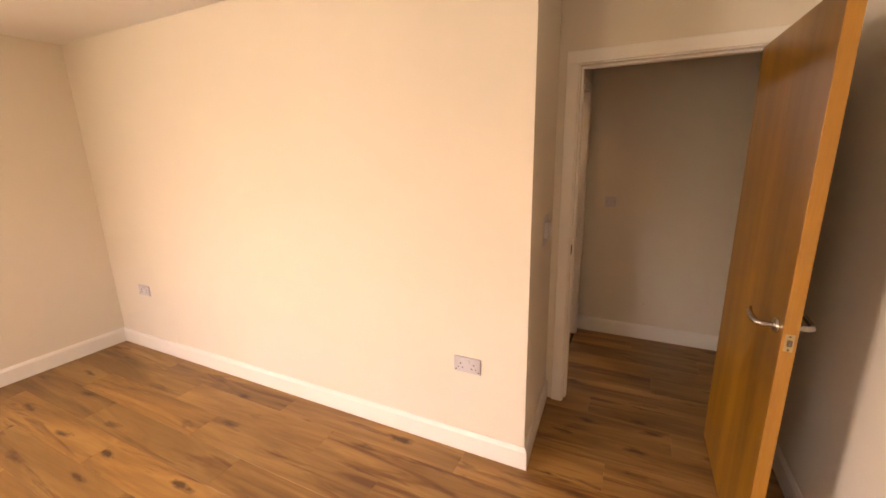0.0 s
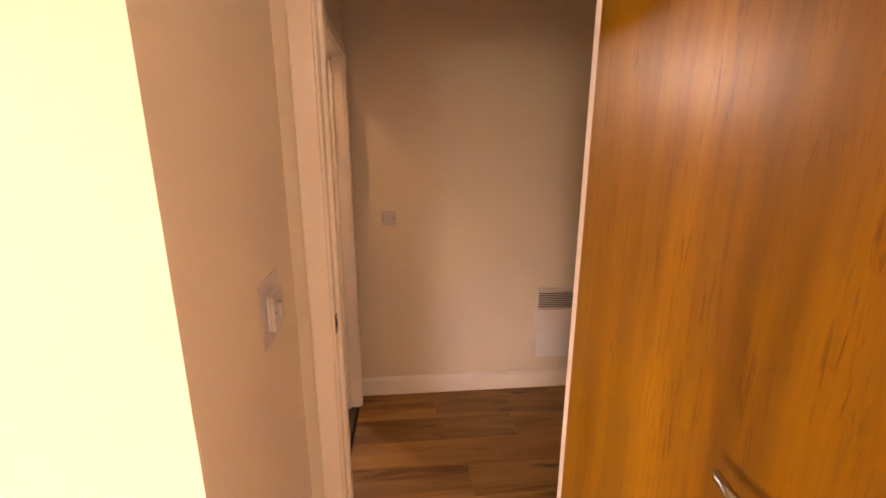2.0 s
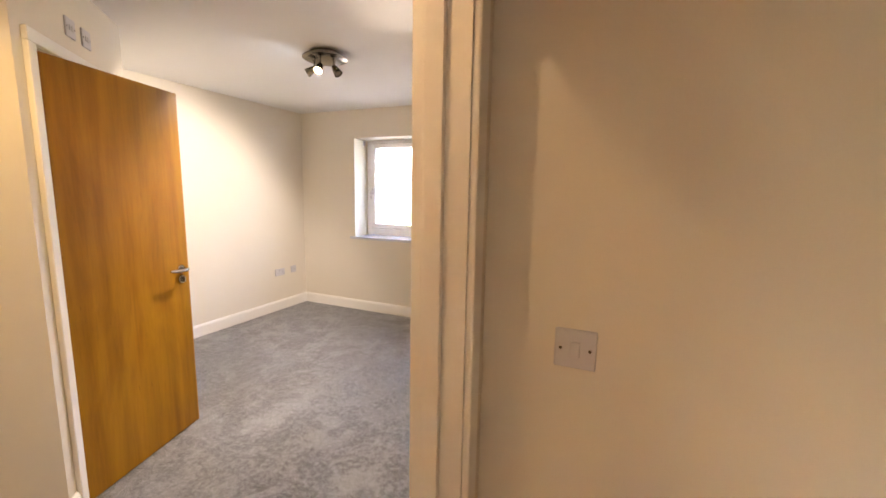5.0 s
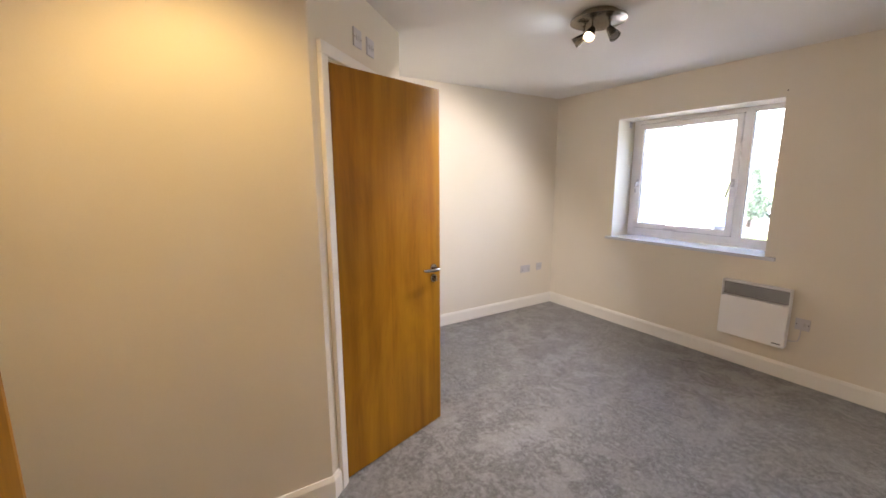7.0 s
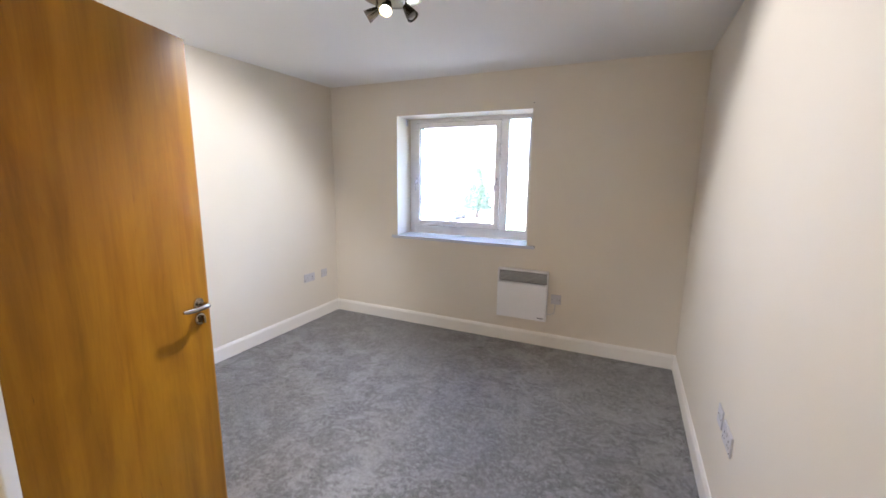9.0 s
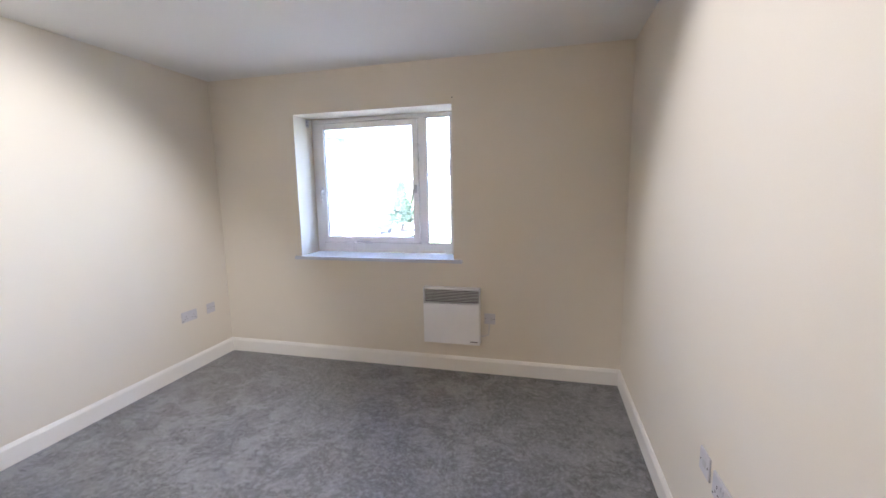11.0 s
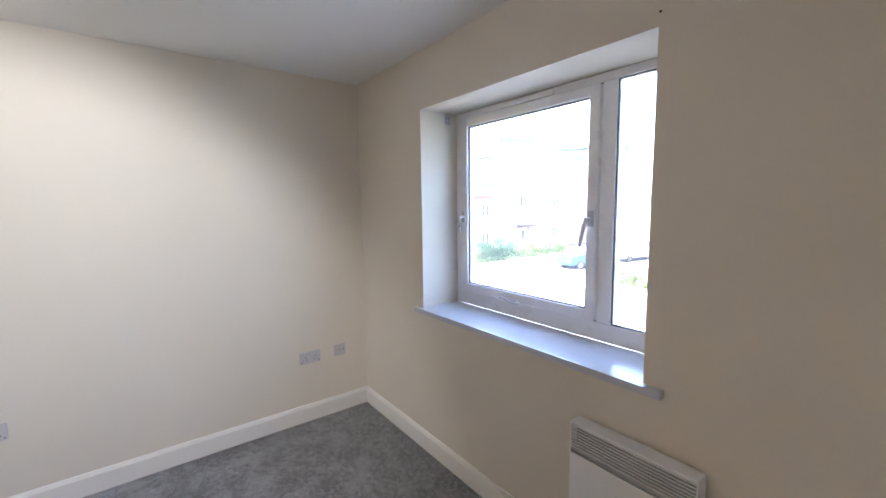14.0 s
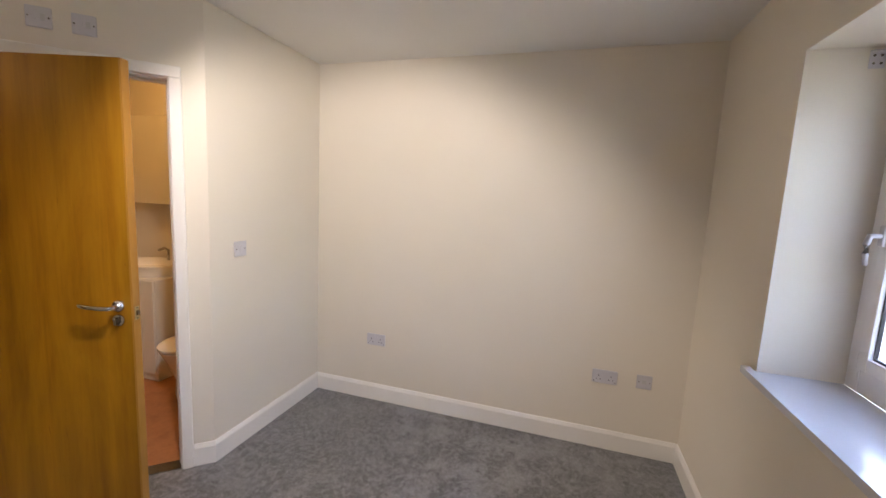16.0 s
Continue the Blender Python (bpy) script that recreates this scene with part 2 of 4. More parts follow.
OAK_LIP = surface("oak_lipping", (0.30, 0.135, 0.018), (0.42, 0.205, 0.036), 2.0, 40, 0.4, relief=0.1, depth=0.0006, stretch=(6, 6, 0.4))
LAMINATE = laminate("rustic_oak_laminate")
UNDERLAY = surface("dark_underlay", (0.03, 0.018, 0.01), (0.06, 0.035, 0.02), 2.0, 40, 0.9, relief=0.05)
CARPET = carpet_pile("grey_carpet_pile")
CHROME = surface("polished_chrome", (0.44, 0.42, 0.39), (0.54, 0.52, 0.49), 12.0, 220, 0.14, metal=1.0, relief=0.01, depth=0.0002)
NICKEL = surface("brushed_nickel", (0.17, 0.155, 0.13), (0.28, 0.26, 0.22), 10.0, 260, 0.24, metal=1.0, relief=0.03, depth=0.0002)
BRASS = surface("dull_brass", (0.40, 0.33, 0.20), (0.52, 0.43, 0.27), 12.0, 200, 0.35, metal=1.0, relief=0.02, depth=0.0002)
GLASS = clear_glass("window_glass")
MIRROR = surface("mirror_silver", (0.86, 0.87, 0.86), (0.88, 0.89, 0.88), 2.0, 50, 0.02, metal=1.0, relief=0.0)
CERAMIC = surface("white_ceramic", (0.80, 0.79, 0.76), (0.84, 0.83, 0.80), 3.0, 60, 0.12, relief=0.0)
TILE_FLOOR = surface("terracotta_vinyl", (0.32, 0.13, 0.06), (0.48, 0.22, 0.10), 9.0, 40, 0.4, relief=0.05)
BULB_COOL = glowing("lit_bulb_cool", (0.92, 0.97, 1.0), 0.9)
BULB_WARM = glowing("lit_bulb_warm", (1.0, 0.80, 0.50), 0.5)
BULB_OFF = surface("bulb_unlit", (0.10, 0.09, 0.09), (0.16, 0.15, 0.14), 9.0, 60, 0.2, relief=0.0)


# ---- building helpers ----
def add_box(bm, lo, hi):
    vs = [bm.verts.new((x, y, z)) for x in (lo[0], hi[0]) for y in (lo[1], hi[1]) for z in (lo[2], hi[2])]
    for f in ((0, 1, 3, 2), (4, 6, 7, 5), (0, 4, 5, 1), (2, 3, 7, 6), (0, 2, 6, 4), (1, 5, 7, 3)):
        bm.faces.new([vs[i] for i in f])
    return vs


def boxes(*spans, bevel=0.0, segments=2):
    bm = bmesh.new()
    for lo, hi in spans:
        add_box(bm, lo, hi)
    bmesh.ops.recalc_face_normals(bm, faces=bm.faces)
    if bevel:
        bmesh.ops.bevel(bm, geom=bm.edges[:], offset=bevel, segments=segments, affect="EDGES", profile=0.5)
    return bm


def prism(plan, z0, z1, bm=None):
    bm = bm or bmesh.new()
    lo = [bm.verts.new((x, y, z0)) for x, y in plan]
    hi = [bm.verts.new((x, y, z1)) for x, y in plan]
    bm.faces.new(lo)
    bm.faces.new(hi)
    for i in range(len(plan)):
        j = (i + 1) % len(plan)
        bm.faces.new((lo[i], lo[j], hi[j], hi[i]))
    bmesh.ops.recalc_face_normals(bm, faces=bm.faces)
    return bm


def lathe(profile, steps=24, bm=None, m=Matrix.Identity(4)):
    """A turned solid about z from (radius, height) pairs, closed by its first and last pair."""
    bm = bm or bmesh.new()
    rings = [[bm.verts.new(m @ Vector((r * math.cos(2 * math.pi * k / steps), r * math.sin(2 * math.pi * k / steps), z))) for k in range(steps)] for r, z in profile]
    for a, b in zip(rings, rings[1:]):
        for k in range(steps):
            bm.faces.new((a[k], a[(k + 1) % steps], b[(k + 1) % steps], b[k]))
    bm.faces.new(rings[0])
    bm.faces.new(rings[-1])
    bmesh.ops.recalc_face_normals(bm, faces=bm.faces)
    return bm


def tube(points, radius, steps=10, bm=None, flat=1.0):
    """A bar swept along points; flat squeezes it vertically."""
    bm = bm or bmesh.new()
    rings = []
    pts = [Vector(p) for p in points]
    for i, p in enumerate(pts):
        d = (pts[min(i + 1, len(pts) - 1)] - pts[max(i - 1, 0)]).normalized()
        side = d.cross(Vector((0, 0, 1)))
        side = side.normalized() if side.length > 1e-4 else Vector((1, 0, 0))
        up = side.cross(d).normalized()
        r = radius[i] if isinstance(radius, (list, tuple)) else radius
        rings.append([bm.verts.new(p + r * (math.cos(a) * side + flat * math.sin(a) * up)) for a in (2 * math.pi * k / steps for k in range(steps))])
    for a, b in zip(rings, rings[1:]):
        for k in range(steps):
            bm.faces.new((a[k], a[(k + 1) % steps], b[(k + 1) % steps], b[k]))
    bm.faces.new(rings[0])
    bm.faces.new(rings[-1])
    bmesh.ops.recalc_face_normals(bm, faces=bm.faces)
    return bm


def mesh_of(name, bm, mat, smooth=False):
    me = bpy.data.meshes.new(name)
    if smooth:
        for f in bm.faces:
            f.smooth = True
        for e in bm.edges:
            if len(e.link_faces) == 2 and e.calc_face_angle(0) > 0.7:
                e.smooth = False
    bm.to_mesh(me)
    bm.free()
    me.materials.append(mat)
    return me


def part(name, bm, mat, parent=None, label="", smooth=False, at=None):
    ob = new(name, mesh_of(name, bm, mat, smooth))
    ob.parent = parent
    if at is not None:
        ob.matrix_basis = at
    return tagged(ob, label)


def thing(name, at, label, category, group="", kind=""):
    ob = new(name)
    ob.empty_display_size = 0.1
    ob.matrix_basis = at
    return tagged(ob, label, category, group, kind)


def built(name, bm, mat, label, category):
    return tagged(part(name, bm, mat), label, category, kind="structure")


# ---- walls, floors, ceilings ----
H = 2.42
XW, XE, YN = -3.495, -0.10, 3.185
YS, XY = 0.67, -1.82
P1, P2 = Vector((XY, -0.085)), Vector((-2.535, YS))
ALONG = (P2 - P1).normalized()
OUT = Vector((-ALONG.y, ALONG.x)) * -1
WIN = (-2.69, -1.347, 0.92, 2.095)
YB = -1.83
YD = -1.165

built("wall_north", boxes(((XW - 0.12, YN, 0), (WIN[0], 3.53, H)), ((WIN[1], YN, 0), (0.0, 3.53, H)), ((WIN[0], YN, 0), (WIN[1], 3.53, WIN[2] - 0.027)), ((WIN[0], YN, WIN[3]), (WIN[1], 3.53, H))), CREAM, "cream painted bedroom wall around the window", "wall")
built("wall_west", boxes(((XW - 0.12, YB + 0.1, 0), (XW, YN, H))), CREAM, "cream painted plain bedroom wall with sockets", "wall")
built("wall_switch", prism([(XW, YS), (P2.x, P2.y), (P2.x - 0.041, YS - 0.1), (XW, YS - 0.1)], 0, H), CREAM, "cream painted wall beside the ensuite door", "wall")
built("wall_passage", prism([(XY, -1.25), (XY, P1.y), (XY - 0.1, P1.y - 0.041), (XY - 0.1, -1.25)], 0, H), CREAM, "cream painted passage wall lit by a warm lamp", "wall")


def diag(u, n):
    p = P1 + ALONG * u + OUT * n
    return (p.x, p.y)


DIAG_LEN = (P2 - P1).length
DU0, DU1, DHEAD = 0.120, 0.880, 2.025
bm = prism([diag(0, 0), diag(DU0 - 0.03, 0), diag(DU0 - 0.03, -0.1), diag(0.041, -0.1)], 0, H)
prism([diag(DU1 + 0.03, 0), diag(DIAG_LEN, 0), diag(DIAG_LEN - 0.041, -0.1), diag(DU1 + 0.03, -0.1)], 0, H, bm)
prism([diag(DU0 - 0.03, 0), diag(DU1 + 0.03, 0), diag(DU1 + 0.03, -0.1), diag(DU0 - 0.03, -0.1)], DHEAD + 0.03, H, bm)
built("wall_splay", bm, CREAM, "cream painted splayed wall holding the ensuite door", "wall")

BD = (-0.963, -0.13, 2.0)
built("wall_partition", boxes(((-0.1, YD, 0), (0, BD[0] - 0.03, H)), ((-0.1, BD[1] + 0.03, 0), (0, YN, H)), ((-0.1, BD[0] - 0.03, BD[2] + 0.03), (0, BD[1] + 0.03, H))), CREAM, "cream painted partition between hall and bedroom", "wall")
built("wall_recess", prism([(-0.1, YB), (0.0, YB), (-0.035, YD), (-0.1, YD)], 0, H), CREAM, "cream painted return wall beside the living room door", "wall")
built("wall_passage_end", boxes(((XY, -1.35, 0), (-0.1, -1.25, H))), CREAM, "cream painted end wall of the passage", "wall")
built("wall_living_north", boxes(((-3.7, YB, 0), (-0.1, YB + 0.1, H))), CREAM, "cream painted living room wall with sockets", "wall")
AD = (0.078, 0.893, 2.012)
built("wall_hall_south", boxes(((0, YD, 0), (AD[0] - 0.03, YD + 0.1, H)), ((AD[1] + 0.03, YD, 0), (2.4, YD + 0.1, H)), ((AD[0] - 0.03, YD, AD[2] + 0.03), (AD[1] + 0.03, YD + 0.1, H))), CREAM, "cream painted wall holding the living room door", "wall")
built("wall_hall_north", boxes(((0, 0, 0), (2.4, 0.1, H))), CREAM, "cream painted hall wall with a heater", "wall")
built("wall_hall_east", boxes(((2.4, YD, 0), (2.5, 0.1, H))), CREAM, "cream painted hall end wall", "wall")
built("wall_living_east", boxes(((1.15, -8.1, 0), (1.25, YD, H))), CREAM, "cream painted living room side wall", "wall")
SW = (-5.9, -4.7, 0.9, 2.1)
built("wall_living_west", boxes(((-3.7, -8.1, 0), (-3.6, SW[0], H)), ((-3.7, SW[1], 0), (-3.6, YB, H)), ((-3.7, SW[0], 0), (-3.6, SW[1], SW[2])), ((-3.7, SW[0], SW[3]), (-3.6, SW[1], H))), CREAM, "cream painted living room far wall", "wall")
LW = (-2.35, -1.15, 0.9, 2.1)
built("wall_living_south", boxes(((-3.6, -8.1, 0), (LW[0], -8.0, H)), ((LW[1], -8.1, 0), (1.15, -8.0, H)), ((LW[0], -8.1, 0), (LW[1], -8.0, LW[2])), ((LW[0], -8.1, LW[3]), (LW[1], -8.0, H))), CREAM, "cream painted living room window wall", "wall")
built("wall_ensuite_south", boxes(((XW, YB + 0.1, 0), (XY - 0.1, -1.25, H))), CREAM, "cream painted ensuite end wall", "wall")

built("ceiling_bedroom", boxes(((XW - 0.12, YB + 0.1, H), (0.0, 3.53, H + 0.1))), WHITE_CEIL, "white painted bedroom ceiling", "ceiling")
built("ceiling_hall", boxes(((0.0, YD + 0.1, H), (2.5, 0.1, H + 0.1))), WHITE_CEIL, "white painted hall ceiling", "ceiling")
built("ceiling_living", prism([(-3.7, -8.1), (1.25, -8.1), (1.25, YD + 0.1), (0.0, YD + 0.1), (0.0, YB + 0.1), (-3.7, YB + 0.1)], H, H + 0.1), WHITE_CEIL, "white painted living room ceiling", "ceiling")
built("carpet", prism([(XY, -1.25), (-0.1, -1.25), (-0.1, BD[0]), (-0.06, BD[0]), (-0.06, BD[1]), (-0.1, BD[1]), (-0.1, YN), (XW, YN), (XW, YS), (P2.x, P2.y), (P1.x, P1.y)], -0.1, 0.0), CARPET, "worn grey cut-pile bedroom carpet with tread marks", "carpet")
built("threshold", boxes(((-0.085, BD[0], -0.1), (-0.015, BD[1], 0.004)), bevel=0.002), NICKEL, "brushed metal threshold strip under the bedroom door", "threshold")
built("threshold", prism([diag(DU0, 0.005), diag(DU1, 0.005), diag(DU1, -0.075), diag(DU0, -0.075)], -0.1, 0.004), NICKEL, "brushed metal threshold strip under the ensuite door", "threshold")
built("floor_ensuite", prism([(XW, -1.25), (XY - 0.1, -1.25), (XY - 0.1, P1.y - 0.041), diag(0.041, -0.1), diag(DU0, -0.06), diag(DU1, -0.06), diag(DIAG_LEN - 0.041, -0.1), (XW, YS - 0.1)], -0.1, -0.004), TILE_FLOOR, "terracotta coloured ensuite floor", "floor")
floor = built("floor_living", prism([(-3.6, -8.0), (1.15, -8.0), (1.15, YD), (2.4, YD + 0.05), (2.4, 0), (0, 0), (-0.04, BD[1]), (-0.04, BD[0]), (0, YD + 0.1), (0, YD + 0.01), (-0.075, YD + 0.01), (-0.03, YB), (-3.6, YB)], -0.1, -0.012), UNDERLAY, "rustic oak laminate floor of living room and hall", "floor")


def skirting(name, plan, label, mat=GLOSS_WHITE, height=0.125, thick=0.016):
    """Mitred skirting lengths along a wall line, the room on the line's right."""
    pts = [Vector(p) for p in plan]
    dirs = [(b - a).normalized() for a, b in zip(pts, pts[1:])]
    nor = [Vector((d.y, -d.x)) for d in dirs]
    mit = []
    for i in range(len(pts)):
        a, b = nor[max(i - 1, 0)], nor[min(i, len(nor) - 1)]
        s = a + b
        mit.append(s / (1 + a.dot(b)))
    profile = ((0.0005, 0.002), (thick, 0.002), (thick, height - 0.022), (thick - 0.004, height - 0.012), (thick - 0.009, height), (0.0005, height))
    for i in range(len(dirs)):
        bm = bmesh.new()
        ends = [[bm.verts.new((*(pts[j] + mit[j] * d), z)) for d, z in profile] for j in (i, i + 1)]
        n = len(profile)
        for k in range(n):
            bm.faces.new((ends[0][k], ends[0][(k + 1) % n], ends[1][(k + 1) % n], ends[1][k]))
        bm.faces.new(ends[0])
        bm.faces.new(ends[1])
        bmesh.ops.recalc_face_normals(bm, faces=bm.faces)
        built(name, bm, mat, label, "skirting board")


WS = "white painted wooden skirting board along the wall"
skirting("baseboard", [diag(DU1 + 0.062, 0), (P2.x, P2.y), (XW, YS), (XW, YN), (XE, YN), (XE, BD[1] + 0.062)], WS)
skirting("baseboard", [(XE, BD[0] - 0.062), (XE, -1.25), (XY, -1.25), (P1.x, P1.y), diag(DU0 - 0.062, 0)], WS)
skirting("baseboard", [(0, 0), (2.4, 0), (2.4, YD + 0.1), (AD[1] + 0.062, YD + 0.1)], WS)
skirting("baseboard", [(-3.6, -8.0), (-3.6, YB), (0, YB), (-0.035, YD - 0.001)], WS)
skirting("baseboard", [(1.15, YD - 0.0), (1.15, -8.0), (-3.6, -8.0)], WS)


# ---- doors ----
def architrave(width, thick, a, b, head, side):
    """Two legs and a head round an opening from a to b along x, on the plane y=0, proud towards side*y."""
    out = []
    for x0, x1, z0, z1 in ((a - width, a - 0.006, 0, head + 0.006), (b + 0.006, b + width, 0, head + 0.006), (a - width, b + width, head + 0.006, head + width)):
        lo, hi = (x0, min(0, side * thick), z0), (x1, max(0, side * thick), z1)
        out.append(boxes((lo, hi), bevel=0.005))
    return out


def door_frame(name, at, clear, depth, label, faces, leg=0.060, proud=0.017, stop=(0.044, 0.085), step=0.012):
    """Lining, stops and architraves. Local x runs along the wall, y=0 is the leaf side, -y the far side."""
    f = thing(name, at, label, "door frame", kind="structure")
    w, h = clear
    part("jamb", boxes(((-0.03, -depth - 0.001, 0), (0, 0.001, h))), GLOSS_WHITE, f)
    part("jamb", boxes(((w, -depth - 0.001, 0), (w + 0.03, 0.001, h))), GLOSS_WHITE, f)
    part("head", boxes(((-0.03, -depth - 0.001, h), (w + 0.03, 0.001, h + 0.03))), GLOSS_WHITE, f)
    part("door_stop", boxes(((0, -stop[1], 0), (step, -stop[0], h - step)), bevel=0.002), GLOSS_WHITE, f)
    part("door_stop", boxes(((w - step, -stop[1], 0), (w, -stop[0], h - step)), bevel=0.002), GLOSS_WHITE, f)
    part("door_stop", boxes(((0, -stop[1], h - step), (w, -stop[0], h)), bevel=0.002), GLOSS_WHITE, f)
    for face in faces:
        for bm in architrave(leg, proud if face > 0 else 0.017, 0, w, h, face):
            if face < 0:
                bmesh.ops.translate(bm, verts=bm.verts, vec=(0, -depth, 0))
            part("architrave", bm, GLOSS_WHITE, f)
    return f


def strike_plate(frame_ob, x, z, into):
    p = part("strike_plate", boxes(((min(x, x + into * 0.003), -0.034, z - 0.03), (max(x, x + into * 0.003), -0.008, z + 0.03)), bevel=0.0012), NICKEL, frame_ob, "small metal strike plate")
    part("latch_hole", boxes(((min(x, x + into * 0.0038), -0.027, z - 0.012), (max(x, x + into * 0.0038), -0.014, z + 0.012))), DARK, p)


def lever_handle(leaf, x, z, face, toward, lock):
    """A round-rose lever on a leaf; face is +1 or -1 along y, toward the way the lever points along x."""
    y = 0.0 if face > 0 else -0.04
    turn = Matrix.Translation((x, y, z)) @ Matrix.Rotation(radians(-90 * face), 4, "X")
    rose = part("door_handle", lathe([(0.0255, 0), (0.0255, 0.005), (0.023, 0.009), (0.012, 0.010), (0.0105, 0.012)], 28, m=turn), CHROME, leaf, "polished chrome lever handle on a round rose", True)
    s = face
    pts = [(x, y + s * 0.008, z), (x, y + s * 0.042, z), (x + toward * 0.006, y + s * 0.052, z), (x + toward * 0.020, y + s * 0.056, z + 0.001), (x + toward * 0.05, y + s * 0.058, z + 0.002),
           (x + toward * 0.085, y + s * 0.058, z + 0.004), (x + toward * 0.115, y + s * 0.054, z + 0.007), (x + toward * 0.130, y + s * 0.048, z + 0.009)]
    part("lever", tube(pts, [0.009, 0.0095, 0.0098, 0.0098, 0.0096, 0.0095, 0.009, 0.006], 12), CHROME, rose, "curved chrome lever", True)
    if lock:
        turn2 = Matrix.Translation((x, y, z - 0.062)) @ Matrix.Rotation(radians(-90 * face), 4, "X")
        esc = part("thumb_turn", lathe([(0.0255, 0), (0.0255, 0.005), (0.023, 0.009), (0.011, 0.010)], 28, m=turn2), CHROME, leaf, "round chrome privacy lock escutcheon", True)
        part("turn_knob", boxes(((x - 0.004, min(y + s * 0.009, y + s * 0.028), z - 0.078), (x + 0.004, max(y + s * 0.009, y + s * 0.028), z - 0.046)), bevel=0.002), CHROME, esc)


def door_leaf(name, at, width, height, label, lock=False, flip=False, veneer=OAK):
    """A flush leaf hinged on the local z axis, reaching along +x; y=0 is the face on the knuckle side. flip mirrors it for a right-hung door."""
    d = thing(name, at, label, "door", kind="structure")
    sx = -1 if flip else 1
    lip = 0.009

    def span(x0, x1):
        return (min(sx * x0, sx * x1), max(sx * x0, sx * x1))

    a, b = span(0.003 + lip, width - lip)
    part("panel", boxes(((a, -0.04, 0.008), (b, 0.0, height))), veneer, d, "orange oak veneer face with vertical grain")
    a, b = span(width - lip, width)
    part("edge_lipping", boxes(((a, -0.04, 0.008), (b, 0.0, height)), bevel=0.0012), OAK_LIP, d, "solid oak edge strip")
    a, b = span(0.003, 0.003 + lip)
    part("edge_lipping", boxes(((a, -0.04, 0.008), (b, 0.0, height)), bevel=0.0012), OAK_LIP, d, "solid oak edge strip")
    for z in (0.22, 1.0, 1.76):
        h = part("hinge", tube([(-sx * 0.002, 0.006, z - 0.045), (-sx * 0.002, 0.006, z), (-sx * 0.002, 0.006, z + 0.045)], 0.006, 10), NICKEL, d, "brushed steel butt hinge", True)
    z = 1.0
    for face in (1, -1):
        lever_handle(d, sx * (width - 0.062), z, face, -sx, lock)
    a, b = span(width - 0.0005, width + 0.0012)
    lp = part("latch_plate", boxes(((a, -0.032, z - 0.062), (b, -0.008, z - 0.004)), bevel=0.0005), BRASS, d, "brassy latch face plate")
    a, b = span(width, width + 0.010)
    part("latch_bolt", boxes(((a, -0.026, z - 0.042), (b, -0.014, z - 0.022)), bevel=0.002), NICKEL, lp)
    for zz in (z - 0.056, z - 0.010):
        a, b = span(width + 0.0008, width + 0.002)
        part("screw", lathe([(0.0035, 0), (0.0035, 0.0012), (0.002, 0.0014)], 10, m=Matrix.Translation((sx * (width + 0.0010), -0.02, zz)) @ Matrix.Rotation(radians(90 * sx), 4, "Y")), NICKEL, lp)
    return d


# living room door: opening along x, leaf on the living room side
fa = door_frame("door_frame_1", pose(AD[1], YD, 0, 0, 0, 180), (AD[1] - AD[0], AD[2]), 0.1, "white painted frame of the living room door", (1, -1), leg=0.070)
strike_plate(fa, AD[1] - AD[0], 1.0, -1)
door_leaf("door_1", pose(AD[1] + 0.001, YD - 0.006, 0, 0, 0, -89.5), 0.855, 2.0, "flush oak veneer door standing open against the wall", veneer=OAK_FLECKED)
# bedroom door: opening along y
fb = door_frame("door_frame_2", pose(-0.1, BD[0], 0, 0, 0, 90), (BD[1] - BD[0], BD[2]), 0.1, "white painted frame of the bedroom door", (1, -1), proud=0.030, stop=(0.012, 0.050), step=0.016)
strike_plate(fb, BD[1] - BD[0], 1.01, -1)
door_leaf("door_2", pose(-0.106, BD[0] + 0.004, 0, 0, 0, 171.8), 0.826, 1.985, "flush oak veneer bedroom door standing open")
# ensuite door on the splay
ang = math.degrees(math.atan2(ALONG.y, ALONG.x))
fe = door_frame("door_frame_3", Matrix.Translation((*diag(DU1, 0), 0)) @ pose(0, 0, 0, 0, 0, ang + 180), (DU1 - DU0, DHEAD), 0.1, "white painted frame of the ensuite door", (1,), leg=0.060, proud=0.022)
strike_plate(fe, 0.0, 1.0, 1)
door_leaf("door_3", Matrix.Translation((*diag(DU0 + 0.003, 0.004), 0)) @ pose(0, 0, 0, 0, 0, ang + 180 - 26.6), 0.729, 2.012, "flush oak veneer ensuite door standing half open", lock=True, flip=True)


